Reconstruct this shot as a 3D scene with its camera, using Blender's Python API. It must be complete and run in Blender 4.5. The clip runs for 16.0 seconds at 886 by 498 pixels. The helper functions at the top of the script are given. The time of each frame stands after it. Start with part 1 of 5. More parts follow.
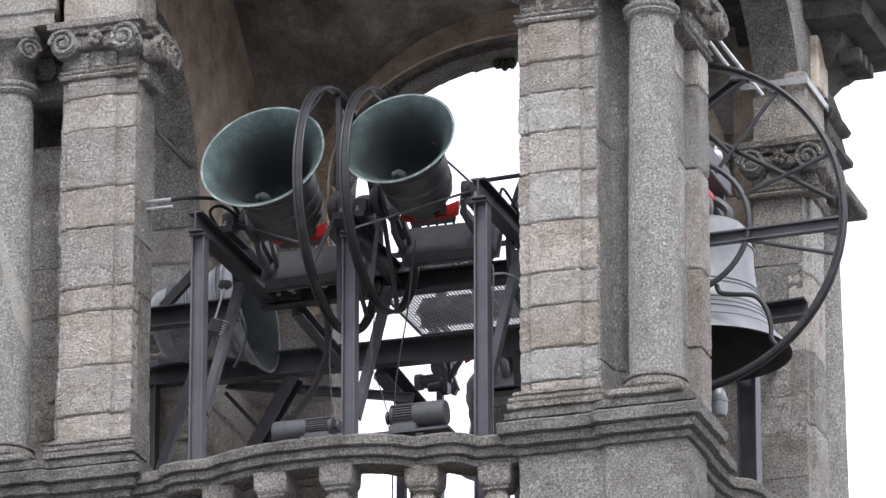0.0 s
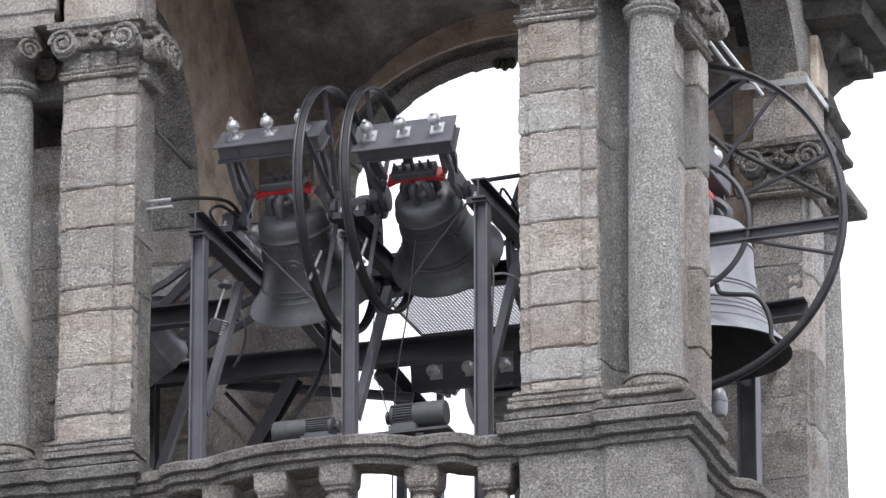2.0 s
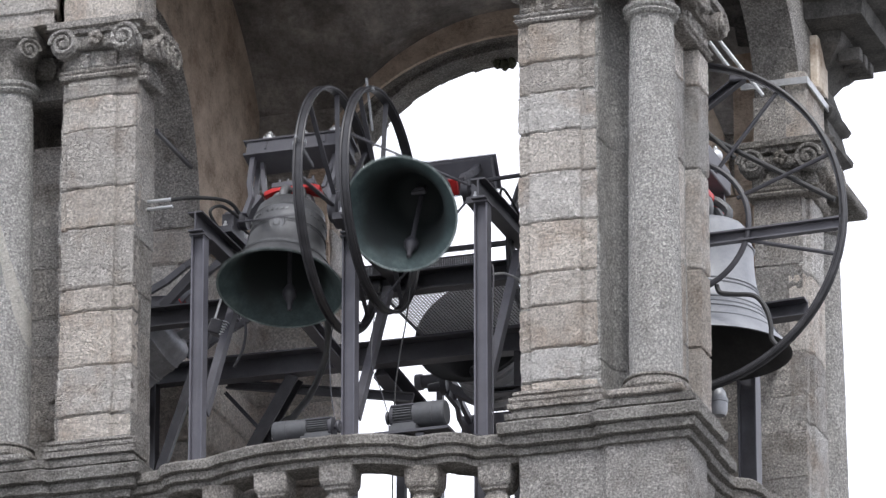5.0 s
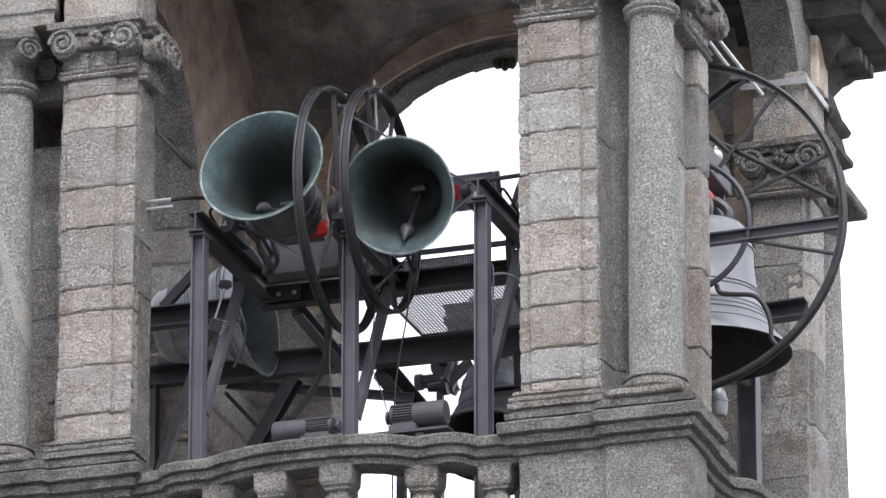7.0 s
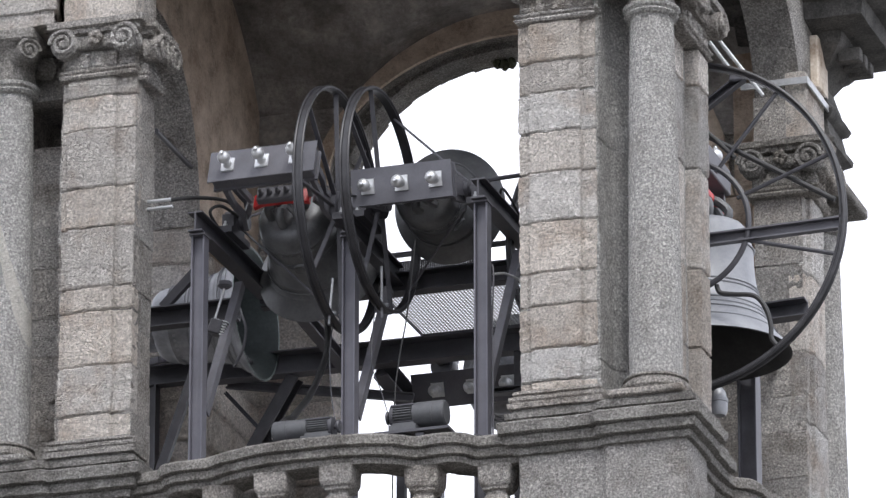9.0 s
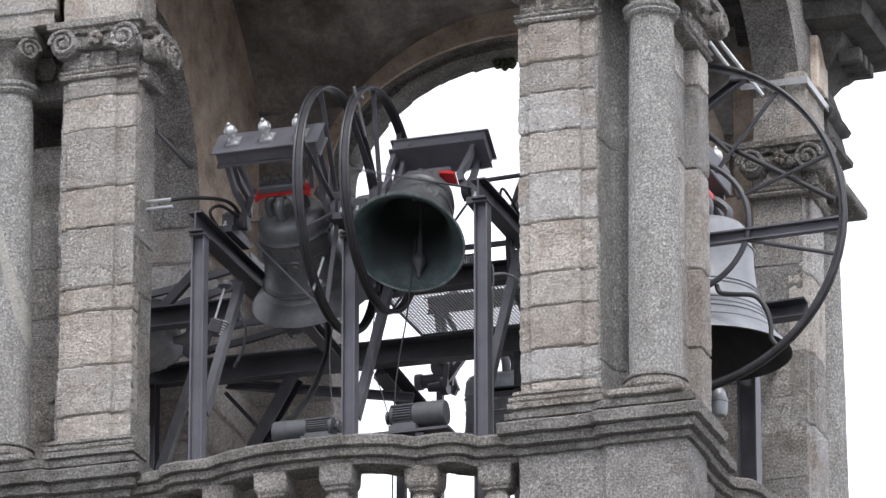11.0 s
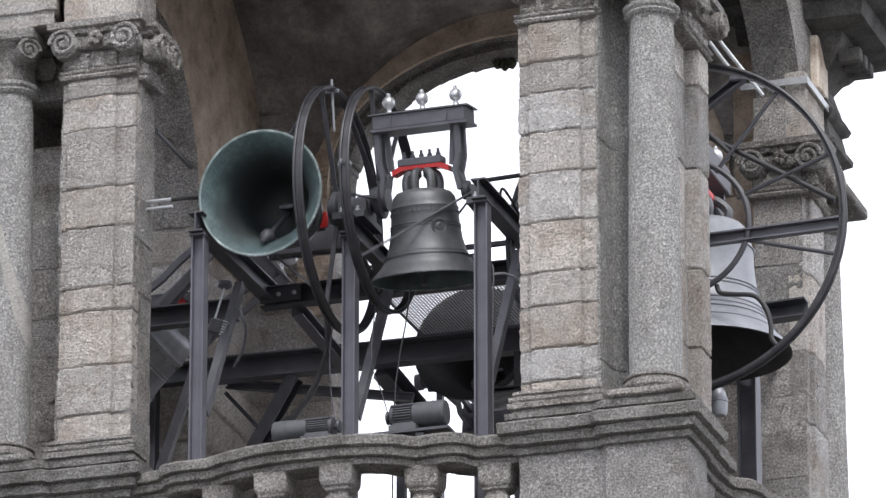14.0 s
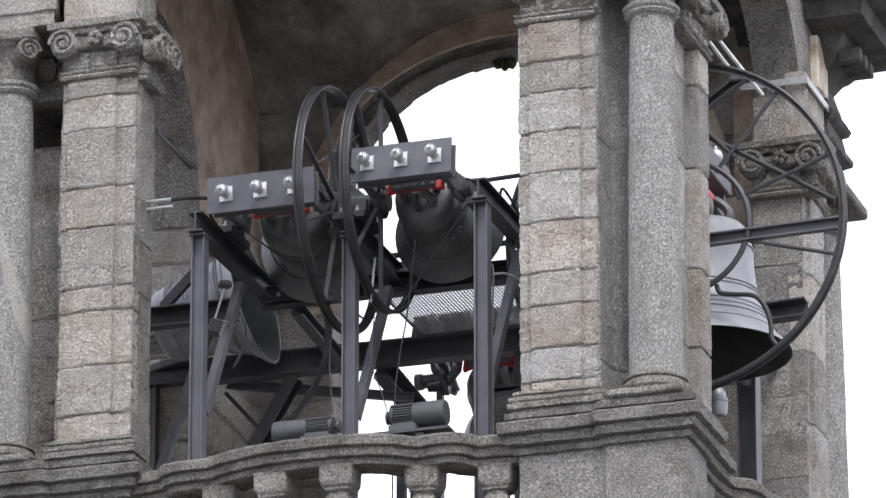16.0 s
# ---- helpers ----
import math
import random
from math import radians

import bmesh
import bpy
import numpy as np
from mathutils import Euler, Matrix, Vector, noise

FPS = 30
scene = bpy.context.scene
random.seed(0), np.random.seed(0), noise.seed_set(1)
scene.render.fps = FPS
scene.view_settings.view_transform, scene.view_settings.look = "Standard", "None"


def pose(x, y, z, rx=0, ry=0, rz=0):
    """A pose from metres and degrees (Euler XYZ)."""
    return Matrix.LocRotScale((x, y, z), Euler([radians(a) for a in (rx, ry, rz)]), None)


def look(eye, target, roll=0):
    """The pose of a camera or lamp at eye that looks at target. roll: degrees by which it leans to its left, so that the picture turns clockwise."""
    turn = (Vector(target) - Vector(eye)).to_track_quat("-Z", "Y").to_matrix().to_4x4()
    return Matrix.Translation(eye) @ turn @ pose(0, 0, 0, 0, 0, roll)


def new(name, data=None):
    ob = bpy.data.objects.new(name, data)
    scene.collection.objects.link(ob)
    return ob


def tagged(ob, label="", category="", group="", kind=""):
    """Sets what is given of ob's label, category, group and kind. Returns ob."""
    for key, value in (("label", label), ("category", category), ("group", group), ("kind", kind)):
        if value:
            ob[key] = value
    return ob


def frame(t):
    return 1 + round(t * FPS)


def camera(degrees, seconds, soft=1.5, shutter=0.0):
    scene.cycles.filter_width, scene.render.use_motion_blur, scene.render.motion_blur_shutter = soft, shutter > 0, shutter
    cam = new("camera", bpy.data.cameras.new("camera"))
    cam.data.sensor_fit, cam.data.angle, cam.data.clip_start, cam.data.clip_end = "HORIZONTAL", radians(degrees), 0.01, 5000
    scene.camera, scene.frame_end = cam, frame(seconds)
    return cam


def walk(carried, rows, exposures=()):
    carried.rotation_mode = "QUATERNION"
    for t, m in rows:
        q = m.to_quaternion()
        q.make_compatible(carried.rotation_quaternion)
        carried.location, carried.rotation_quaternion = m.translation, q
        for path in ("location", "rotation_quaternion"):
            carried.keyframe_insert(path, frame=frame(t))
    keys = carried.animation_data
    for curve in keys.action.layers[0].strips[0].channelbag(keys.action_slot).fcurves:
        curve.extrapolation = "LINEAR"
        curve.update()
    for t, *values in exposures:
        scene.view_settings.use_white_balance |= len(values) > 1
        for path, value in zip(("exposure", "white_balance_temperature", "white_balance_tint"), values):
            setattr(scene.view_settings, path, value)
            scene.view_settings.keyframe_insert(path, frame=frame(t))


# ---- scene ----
cam = camera(8.0, 16.0, soft=1.4, shutter=0.5)
EYE = (12.546, -39.864, -14.429)
AIM = (-0.56, 0.0, 1.26)
walk(cam, [(0.0, look(EYE, AIM)), (16.0, look(EYE, AIM))])

# ---- light: bright overcast sky, wide soft sun from the front ----
world = bpy.data.worlds.new("overcast_sky")
scene.world = world
world.use_nodes = True
wn, wl = world.node_tree.nodes, world.node_tree.links
sky = wn.new("ShaderNodeTexSky")
sky.sky_type, sky.sun_disc = "NISHITA", False
sky.sun_elevation, sky.sun_rotation = radians(53), radians(149)
haze = wn.new("ShaderNodeMix")
haze.data_type = "RGBA"
haze.inputs[0].default_value = 0.93
haze.inputs[7].default_value = (11.4, 11.6, 12.9, 1)
wl.new(sky.outputs[0], haze.inputs[6])
bg = wn["Background"]
wl.new(haze.outputs[2], bg.inputs[0])
bg.inputs[1].default_value = 0.1
sun_data = bpy.data.lights.new("sun", "SUN")
sun_data.energy, sun_data.angle, sun_data.color = 1.5, radians(18), (1.0, 0.98, 0.96)
sun = new("sun", sun_data)
sun.matrix_world = look((8, -15, 25), (-1.5, 1, 1))
scene.view_settings.exposure = 0.585


# ---- materials ----
def material(name, ramp, scale=6.0, fine=90.0, fine_mix=0.35, rough=(0.6, 0.9), metal=0.0, bump=0.3, bump_size=0.004,
             stain=None, stain_amount=0.0, vary=0.0, streak=(1, 1, 1), warm=0.0, chisel=0.0):
    """Two scales of noise through a colour ramp, stains, relief and a small change from piece to piece."""
    m = bpy.data.materials.new(name)
    m.use_nodes = True
    n, l = m.node_tree.nodes, m.node_tree.links
    b = n["Principled BSDF"]
    tc = n.new("ShaderNodeTexCoord")
    info = n.new("ShaderNodeObjectInfo")
    shift = n.new("ShaderNodeVectorMath")
    shift.operation = "MULTIPLY_ADD"
    comb = n.new("ShaderNodeCombineXYZ")
    for i in range(3):
        l.new(info.outputs["Random"], comb.inputs[i])
    shift.inputs[1].default_value = (37, 23, 51)
    l.new(comb.outputs[0], shift.inputs[0])
    l.new(tc.outputs["Object"], shift.inputs[2])

    def tex(s, detail, roughness=0.6, squeeze=(1, 1, 1)):
        mp = n.new("ShaderNodeMapping")
        mp.inputs["Scale"].default_value = squeeze
        l.new(shift.outputs[0], mp.inputs[0])
        t = n.new("ShaderNodeTexNoise")
        t.inputs["Scale"].default_value, t.inputs["Detail"].default_value, t.inputs["Roughness"].default_value = s, detail, roughness
        l.new(mp.outputs[0], t.inputs[0])
        return t.outputs["Fac"]

    big, small = tex(scale, 5), tex(fine, 5, 0.75)
    mix = n.new("ShaderNodeMix")
    mix.inputs[0].default_value = fine_mix
    l.new(big, mix.inputs[2])
    l.new(small, mix.inputs[3])
    cr = n.new("ShaderNodeValToRGB")
    cr.color_ramp.elements.remove(cr.color_ramp.elements[1])
    for i, (p, c) in enumerate(ramp):
        e = cr.color_ramp.elements[0] if i == 0 else cr.color_ramp.elements.new(p)
        e.position, e.color = p, (*c, 1)
    l.new(mix.outputs[0], cr.inputs[0])
    colour = cr.outputs[0]
    if stain:
        st = tex(scale * 0.45, 6, 0.65, streak)
        sr = n.new("ShaderNodeMapRange")
        sr.inputs["From Min"].default_value, sr.inputs["From Max"].default_value = 0.5, 0.68
        sr.inputs["To Max"].default_value = stain_amount
        l.new(st, sr.inputs[0])
        sm = n.new("ShaderNodeMix")
        sm.data_type = "RGBA"
        sm.blend_type = "MULTIPLY"
        sm.inputs[7].default_value = (*stain, 1)
        l.new(sr.outputs[0], sm.inputs[0])
        l.new(colour, sm.inputs[6])
        colour = sm.outputs[2]
    if vary:
        vr = n.new("ShaderNodeMapRange")
        vr.inputs["To Min"].default_value, vr.inputs["To Max"].default_value = 1 - vary, 1 + vary
        l.new(info.outputs["Random"], vr.inputs[0])
        hs = n.new("ShaderNodeHueSaturation")
        l.new(vr.outputs[0], hs.inputs["Value"])
        l.new(colour, hs.inputs["Color"])
        colour = hs.outputs[0]
    if warm:
        wv = n.new("ShaderNodeMath")
        wv.operation = "PINGPONG"
        wv.inputs[1].default_value = 0.13
        l.new(info.outputs["Random"], wv.inputs[0])
        ws = n.new("ShaderNodeMath")
        ws.operation = "MULTIPLY"
        ws.inputs[1].default_value = warm / 0.13
        l.new(wv.outputs[0], ws.inputs[0])
        wm = n.new("ShaderNodeMix")
        wm.data_type, wm.blend_type = "RGBA", "MULTIPLY"
        wm.inputs[7].default_value = (1.0, 0.91, 0.82, 1)
        l.new(ws.outputs[0], wm.inputs[0])
        l.new(colour, wm.inputs[6])
        colour = wm.outputs[2]
    l.new(colour, b.inputs["Base Color"])
    rr = n.new("ShaderNodeMapRange")
    rr.inputs["To Min"].default_value, rr.inputs["To Max"].default_value = rough
    l.new(mix.outputs[0], rr.inputs[0])
    l.new(rr.outputs[0], b.inputs["Roughness"])
    b.inputs["Metallic"].default_value = metal
    bp = n.new("ShaderNodeBump")
    bp.inputs["Strength"].default_value, bp.inputs["Distance"].default_value = bump, bump_size
    l.new(mix.outputs[0], bp.inputs["Height"])
    if chisel:
        coarse = tex(fine * 0.75, 4, 0.6, (1, 1, 1.6))
        cb = n.new("ShaderNodeBump")
        cb.inputs["Strength"].default_value, cb.inputs["Distance"].default_value = 1.0, chisel
        l.new(coarse, cb.inputs["Height"])
        l.new(cb.outputs[0], bp.inputs["Normal"])
    l.new(bp.outputs[0], b.inputs["Normal"])
    return m


GRANITE = material("granite", [(0.35, (0.156, 0.149, 0.143)), (0.44, (0.336, 0.322, 0.307)), (0.52, (0.504, 0.486, 0.463)), (0.62, (0.864, 0.840, 0.804))],
                   scale=7, fine=62, fine_mix=0.86, rough=(0.8, 0.95), bump=1.0, bump_size=0.03, stain=(0.42, 0.38, 0.34), stain_amount=0.7, vary=0.14, warm=0.4, chisel=0.11)
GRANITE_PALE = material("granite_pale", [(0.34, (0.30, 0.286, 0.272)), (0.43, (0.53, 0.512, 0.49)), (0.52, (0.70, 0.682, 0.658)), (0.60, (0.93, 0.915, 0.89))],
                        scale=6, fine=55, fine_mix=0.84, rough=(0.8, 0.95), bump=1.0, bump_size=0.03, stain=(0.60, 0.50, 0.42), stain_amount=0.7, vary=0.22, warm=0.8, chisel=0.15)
GRANITE_COLUMN = material("granite_column", [(0.35, (0.231, 0.223, 0.212)), (0.44, (0.396, 0.385, 0.369)), (0.52, (0.550, 0.537, 0.512)), (0.61, (0.902, 0.886, 0.847))],
                          scale=9, fine=58, fine_mix=0.88, rough=(0.8, 0.95), bump=1.0, bump_size=0.025, stain=(0.62, 0.60, 0.56), stain_amount=0.45, vary=0.05, streak=(1, 1, 0.3), chisel=0.09)

def veined(name, slope, level, half):
    """Column granite with one pale slanting vein."""
    m = GRANITE_COLUMN.copy()
    m.name = name
    n, l = m.node_tree.nodes, m.node_tree.links
    b = n["Principled BSDF"]
    old = b.inputs["Base Color"].links[0].from_socket
    tc = n.new("ShaderNodeTexCoord")
    dot = n.new("ShaderNodeVectorMath")
    dot.operation = "DOT_PRODUCT"
    dot.inputs[1].default_value = (slope, 0, 1)
    l.new(tc.outputs["Object"], dot.inputs[0])
    ns = n.new("ShaderNodeTexNoise")
    ns.inputs["Scale"].default_value, ns.inputs["Detail"].default_value = 5.0, 6
    l.new(tc.outputs["Object"], ns.inputs[0])
    add = n.new("ShaderNodeMath")
    add.operation = "MULTIPLY_ADD"
    add.inputs[1].default_value = 0.16
    l.new(ns.outputs["Fac"], add.inputs[0])
    l.new(dot.outputs["Value"], add.inputs[2])
    near = n.new("ShaderNodeMath")
    near.operation = "COMPARE"
    near.inputs[1].default_value, near.inputs[2].default_value = level + 0.08, half
    l.new(add.outputs[0], near.inputs[0])
    fac = n.new("ShaderNodeMath")
    fac.operation = "MULTIPLY"
    fac.inputs[1].default_value = 0.6
    l.new(near.outputs[0], fac.inputs[0])
    mx = n.new("ShaderNodeMix")
    mx.data_type = "RGBA"
    mx.inputs[7].default_value = (0.78, 0.745, 0.67, 1)
    l.new(fac.outputs[0], mx.inputs[0])
    l.new(old, mx.inputs[6])
    l.new(mx.outputs[2], b.inputs["Base Color"])
    return m


VEINED = veined("veined_granite_column", 3.58, 1.71, 0.14)
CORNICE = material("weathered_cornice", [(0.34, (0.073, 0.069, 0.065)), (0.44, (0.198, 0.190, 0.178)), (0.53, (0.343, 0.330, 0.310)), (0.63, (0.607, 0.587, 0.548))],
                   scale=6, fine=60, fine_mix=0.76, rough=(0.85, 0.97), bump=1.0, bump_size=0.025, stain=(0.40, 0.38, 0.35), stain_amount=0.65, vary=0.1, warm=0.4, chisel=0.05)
PLASTER = material("brown_plaster", [(0.36, (0.34, 0.265, 0.20)), (0.48, (0.60, 0.485, 0.385)), (0.62, (0.78, 0.66, 0.55))],
                   scale=4.5, fine=38, fine_mix=0.4, rough=(0.85, 0.95), bump=0.8, bump_size=0.03, stain=(0.52, 0.43, 0.36), stain_amount=0.7, chisel=0.03)
VAULT = material("dark_vault_plaster", [(0.36, (0.18, 0.167, 0.157)), (0.5, (0.30, 0.281, 0.264)), (0.66, (0.52, 0.488, 0.455))],
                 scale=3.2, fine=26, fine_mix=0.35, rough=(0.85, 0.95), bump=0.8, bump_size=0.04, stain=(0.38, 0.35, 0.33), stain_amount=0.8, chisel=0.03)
STEEL = material("grey_painted_steel", [(0.3, (0.078, 0.078, 0.090)), (0.5, (0.106, 0.106, 0.121)), (0.7, (0.138, 0.138, 0.155))],
                 scale=5, fine=60, fine_mix=0.3, rough=(0.42, 0.62), bump=0.15, bump_size=0.003, stain=(0.6, 0.5, 0.45), stain_amount=0.4, vary=0.06)
POST_STEEL = material("pale_grey_painted_steel", [(0.3, (0.088, 0.087, 0.104)), (0.5, (0.108, 0.107, 0.127)), (0.7, (0.134, 0.133, 0.154))],
                      scale=5, fine=60, fine_mix=0.3, rough=(0.42, 0.62), bump=0.12, bump_size=0.003, stain=(0.7, 0.65, 0.6), stain_amount=0.4)
DARK_STEEL = material("black_painted_steel", [(0.3, (0.038, 0.038, 0.045)), (0.5, (0.054, 0.054, 0.063)), (0.7, (0.081, 0.081, 0.091))],
                      scale=6, fine=60, fine_mix=0.3, rough=(0.38, 0.58), bump=0.15, bump_size=0.003, stain=(0.6, 0.5, 0.42), stain_amount=0.4)
BLACK_STEEL = material("black_wheel_paint", [(0.3, (0.018, 0.018, 0.021)), (0.5, (0.030, 0.030, 0.034)), (0.7, (0.055, 0.055, 0.060))],
                       scale=9, fine=60, fine_mix=0.3, rough=(0.34, 0.55), bump=0.15, bump_size=0.003, stain=(0.6, 0.5, 0.42), stain_amount=0.4)
BRONZE = material("dark_bronze", [(0.3, (0.078, 0.081, 0.086)), (0.5, (0.137, 0.140, 0.145)), (0.7, (0.212, 0.216, 0.223))],
                  scale=4, fine=45, fine_mix=0.3, rough=(0.42, 0.60), metal=0.5, bump=0.2, bump_size=0.004, stain=(0.5, 0.52, 0.5), stain_amount=0.5, streak=(1, 1, 0.35))
LIP = material("worn_bell_lip", [(0.35, (0.10, 0.13, 0.13)), (0.5, (0.19, 0.235, 0.23)), (0.62, (0.42, 0.48, 0.46))],
               scale=12, fine=60, fine_mix=0.4, rough=(0.5, 0.7), metal=0.1, bump=0.2)
PALE_BRONZE = material("pale_grey_bronze", [(0.3, (0.221, 0.230, 0.246)), (0.5, (0.306, 0.315, 0.332)), (0.7, (0.391, 0.399, 0.416))],
                       scale=4, fine=45, fine_mix=0.3, rough=(0.4, 0.6), metal=0.35, bump=0.2, bump_size=0.004, stain=(0.6, 0.62, 0.64), stain_amount=0.5, streak=(1, 1, 0.3))
GREY_BRONZE = material("rain_streaked_bronze", [(0.3, (0.17, 0.175, 0.187)), (0.5, (0.27, 0.277, 0.295)), (0.7, (0.43, 0.437, 0.46))],
                       scale=4, fine=45, fine_mix=0.3, rough=(0.4, 0.6), metal=0.35, bump=0.2, bump_size=0.004, stain=(0.45, 0.46, 0.48), stain_amount=0.7, streak=(1.4, 1.4, 0.25))
# near-black colour stands in for the shade inside a bell
INSIDE_SHADE = material("black_bell_inside", [(0.3, (0.018, 0.018, 0.018)), (0.5, (0.03, 0.03, 0.03)), (0.7, (0.05, 0.05, 0.048))], scale=5, fine=40, rough=(0.7, 0.9), bump=0.2)


def green_shaded_inward(name):
    """Green bronze near the mouth, darkened further in to paint the bell's inner shade."""
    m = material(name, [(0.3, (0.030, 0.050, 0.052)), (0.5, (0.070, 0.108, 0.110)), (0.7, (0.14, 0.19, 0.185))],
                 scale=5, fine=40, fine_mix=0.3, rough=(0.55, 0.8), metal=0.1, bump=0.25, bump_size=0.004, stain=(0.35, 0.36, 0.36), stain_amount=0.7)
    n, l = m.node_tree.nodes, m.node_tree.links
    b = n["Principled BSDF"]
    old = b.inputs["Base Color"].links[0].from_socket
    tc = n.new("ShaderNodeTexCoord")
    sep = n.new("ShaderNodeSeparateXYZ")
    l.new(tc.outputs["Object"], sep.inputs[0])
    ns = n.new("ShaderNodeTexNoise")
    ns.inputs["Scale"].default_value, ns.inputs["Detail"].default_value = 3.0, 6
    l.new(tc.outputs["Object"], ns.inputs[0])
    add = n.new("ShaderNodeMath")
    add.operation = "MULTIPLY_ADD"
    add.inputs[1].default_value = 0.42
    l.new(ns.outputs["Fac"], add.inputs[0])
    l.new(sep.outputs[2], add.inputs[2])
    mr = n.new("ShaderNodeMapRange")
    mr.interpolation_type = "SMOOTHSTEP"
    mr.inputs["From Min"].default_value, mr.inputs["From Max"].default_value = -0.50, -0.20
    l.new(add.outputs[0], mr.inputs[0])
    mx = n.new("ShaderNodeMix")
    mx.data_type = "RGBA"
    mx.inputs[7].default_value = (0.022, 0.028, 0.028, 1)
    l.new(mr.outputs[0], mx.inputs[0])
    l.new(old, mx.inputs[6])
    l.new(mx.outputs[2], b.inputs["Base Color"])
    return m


PATINA_SHADED = green_shaded_inward("green_bronze_shaded_inward")
# dull green bronze with the side bell's inner shade worked into its colour
DULL_GREEN_SHADED = material("shaded_green_black_bronze", [(0.3, (0.022, 0.030, 0.031)), (0.5, (0.040, 0.052, 0.053)), (0.7, (0.075, 0.092, 0.092))], scale=5, fine=40, rough=(0.6, 0.85), bump=0.2, stain=(0.4, 0.4, 0.4), stain_amount=0.6)
SILVER = material("aluminium_paint", [(0.3, (0.50, 0.51, 0.52)), (0.5, (0.64, 0.65, 0.66)), (0.7, (0.74, 0.74, 0.75))], scale=14, fine=90, rough=(0.3, 0.45), metal=0.65, bump=0.1, stain=(0.7, 0.7, 0.7), stain_amount=0.4)
RED = material("red_paint", [(0.3, (0.36, 0.017, 0.022)), (0.5, (0.52, 0.026, 0.027)), (0.7, (0.62, 0.043, 0.04))], scale=9, fine=70, rough=(0.35, 0.55), bump=0.15, stain=(0.5, 0.45, 0.42), stain_amount=0.5)
MOTOR = material("motor_grey_paint", [(0.3, (0.05, 0.052, 0.056)), (0.5, (0.072, 0.074, 0.079)), (0.7, (0.10, 0.102, 0.107))], scale=8, fine=70, rough=(0.42, 0.6), bump=0.15, stain=(0.6, 0.55, 0.5), stain_amount=0.4)
CABLE = material("black_rubber", [(0.3, (0.015, 0.015, 0.016)), (0.6, (0.035, 0.035, 0.036))], scale=20, fine=90, rough=(0.5, 0.7), bump=0.1)
ZINC = material("galvanised_steel", [(0.3, (0.36, 0.37, 0.38)), (0.5, (0.48, 0.49, 0.50)), (0.7, (0.60, 0.61, 0.62))], scale=16, fine=80, rough=(0.35, 0.55), metal=0.6, bump=0.1)
RENDER_PINK = material("ochre_render", [(0.38, (0.36, 0.28, 0.21)), (0.5, (0.56, 0.48, 0.39)), (0.62, (0.72, 0.66, 0.58))], scale=5, fine=40, rough=(0.85, 0.95), bump=0.4, bump_size=0.01, stain=(0.7, 0.68, 0.66), stain_amount=0.5)
EARTH = material("paved_ground", [(0.3, (0.08, 0.077, 0.072)), (0.5, (0.12, 0.117, 0.11)), (0.7, (0.17, 0.164, 0.155))], scale=0.4, fine=5, rough=(0.85, 0.95), bump=0.3)


# ---- mesh helpers ----
def roughen(bm, size, amp, freq=9.0):
    """Cuts long edges down to about size and shifts the points a little, as on worn, hand-cut stone."""
    for _ in range(6):
        es = [e for e in bm.edges if e.calc_length() > size * 1.6]
        if not es or len(bm.verts) > 9000:
            break
        bmesh.ops.subdivide_edges(bm, edges=es, cuts=1, use_grid_fill=True)
    for v in bm.verts:
        v.co += amp * (noise.noise_vector(v.co * freq) + 0.7 * noise.noise_vector(v.co * freq * 2.9))


def part(name, bm, mat, parent, label="", smooth=False, rough=None):
    me = bpy.data.meshes.new(name)
    if rough:
        roughen(bm, *rough)
        smooth = True
    bmesh.ops.recalc_face_normals(bm, faces=bm.faces)
    if smooth:
        for f in bm.faces:
            f.smooth = True
        for e in bm.edges:
            if len(e.link_faces) == 2 and e.calc_face_angle(0) > 0.6:
                e.smooth = False
    bm.to_mesh(me)
    bm.free()
    me.materials.append(mat)
    ob = new(name, me)
    ob.parent = parent
    if label:
        tagged(ob, label)
    return ob


def piece(name, me, parent, m=None):
    ob = new(name, me)
    ob.parent = parent
    if m is not None:
        ob.matrix_basis = m
    return ob


def thing(name, label, category, m=None, group="", kind=""):
    ob = new(name)
    ob.empty_display_size = 0.1
    if m is not None:
        ob.matrix_basis = m
    return tagged(ob, label, category, group, kind)


def box(bm, lo, hi, m=None, chamfer=0.0):
    c = [(a + b) / 2 for a, b in zip(lo, hi)]
    before = set(bm.verts)
    r = bmesh.ops.create_cube(bm, size=1.0)
    for v in r["verts"]:
        v.co = Vector((c[i] + v.co[i] * (hi[i] - lo[i]) for i in range(3)))
    if chamfer:
        es = list({e for v in r["verts"] for e in v.link_edges})
        bmesh.ops.bevel(bm, geom=es, offset=chamfer, segments=1, affect="EDGES", profile=0.5)
    if m is not None:
        for v in bm.verts:
            if v not in before:
                v.co = m @ v.co


def ring_bridge(bm, rings, closed=True, cap=True):
    vr = [[bm.verts.new(p) for p in r] for r in rings]
    n = len(vr[0])
    for a, b in zip(vr, vr[1:]):
        for i in range(n if closed else n - 1):
            j = (i + 1) % n
            bm.faces.new((a[i], a[j], b[j], b[i]))
    if cap:
        bm.faces.new(vr[0][::-1])
        bm.faces.new(vr[-1])
    return vr


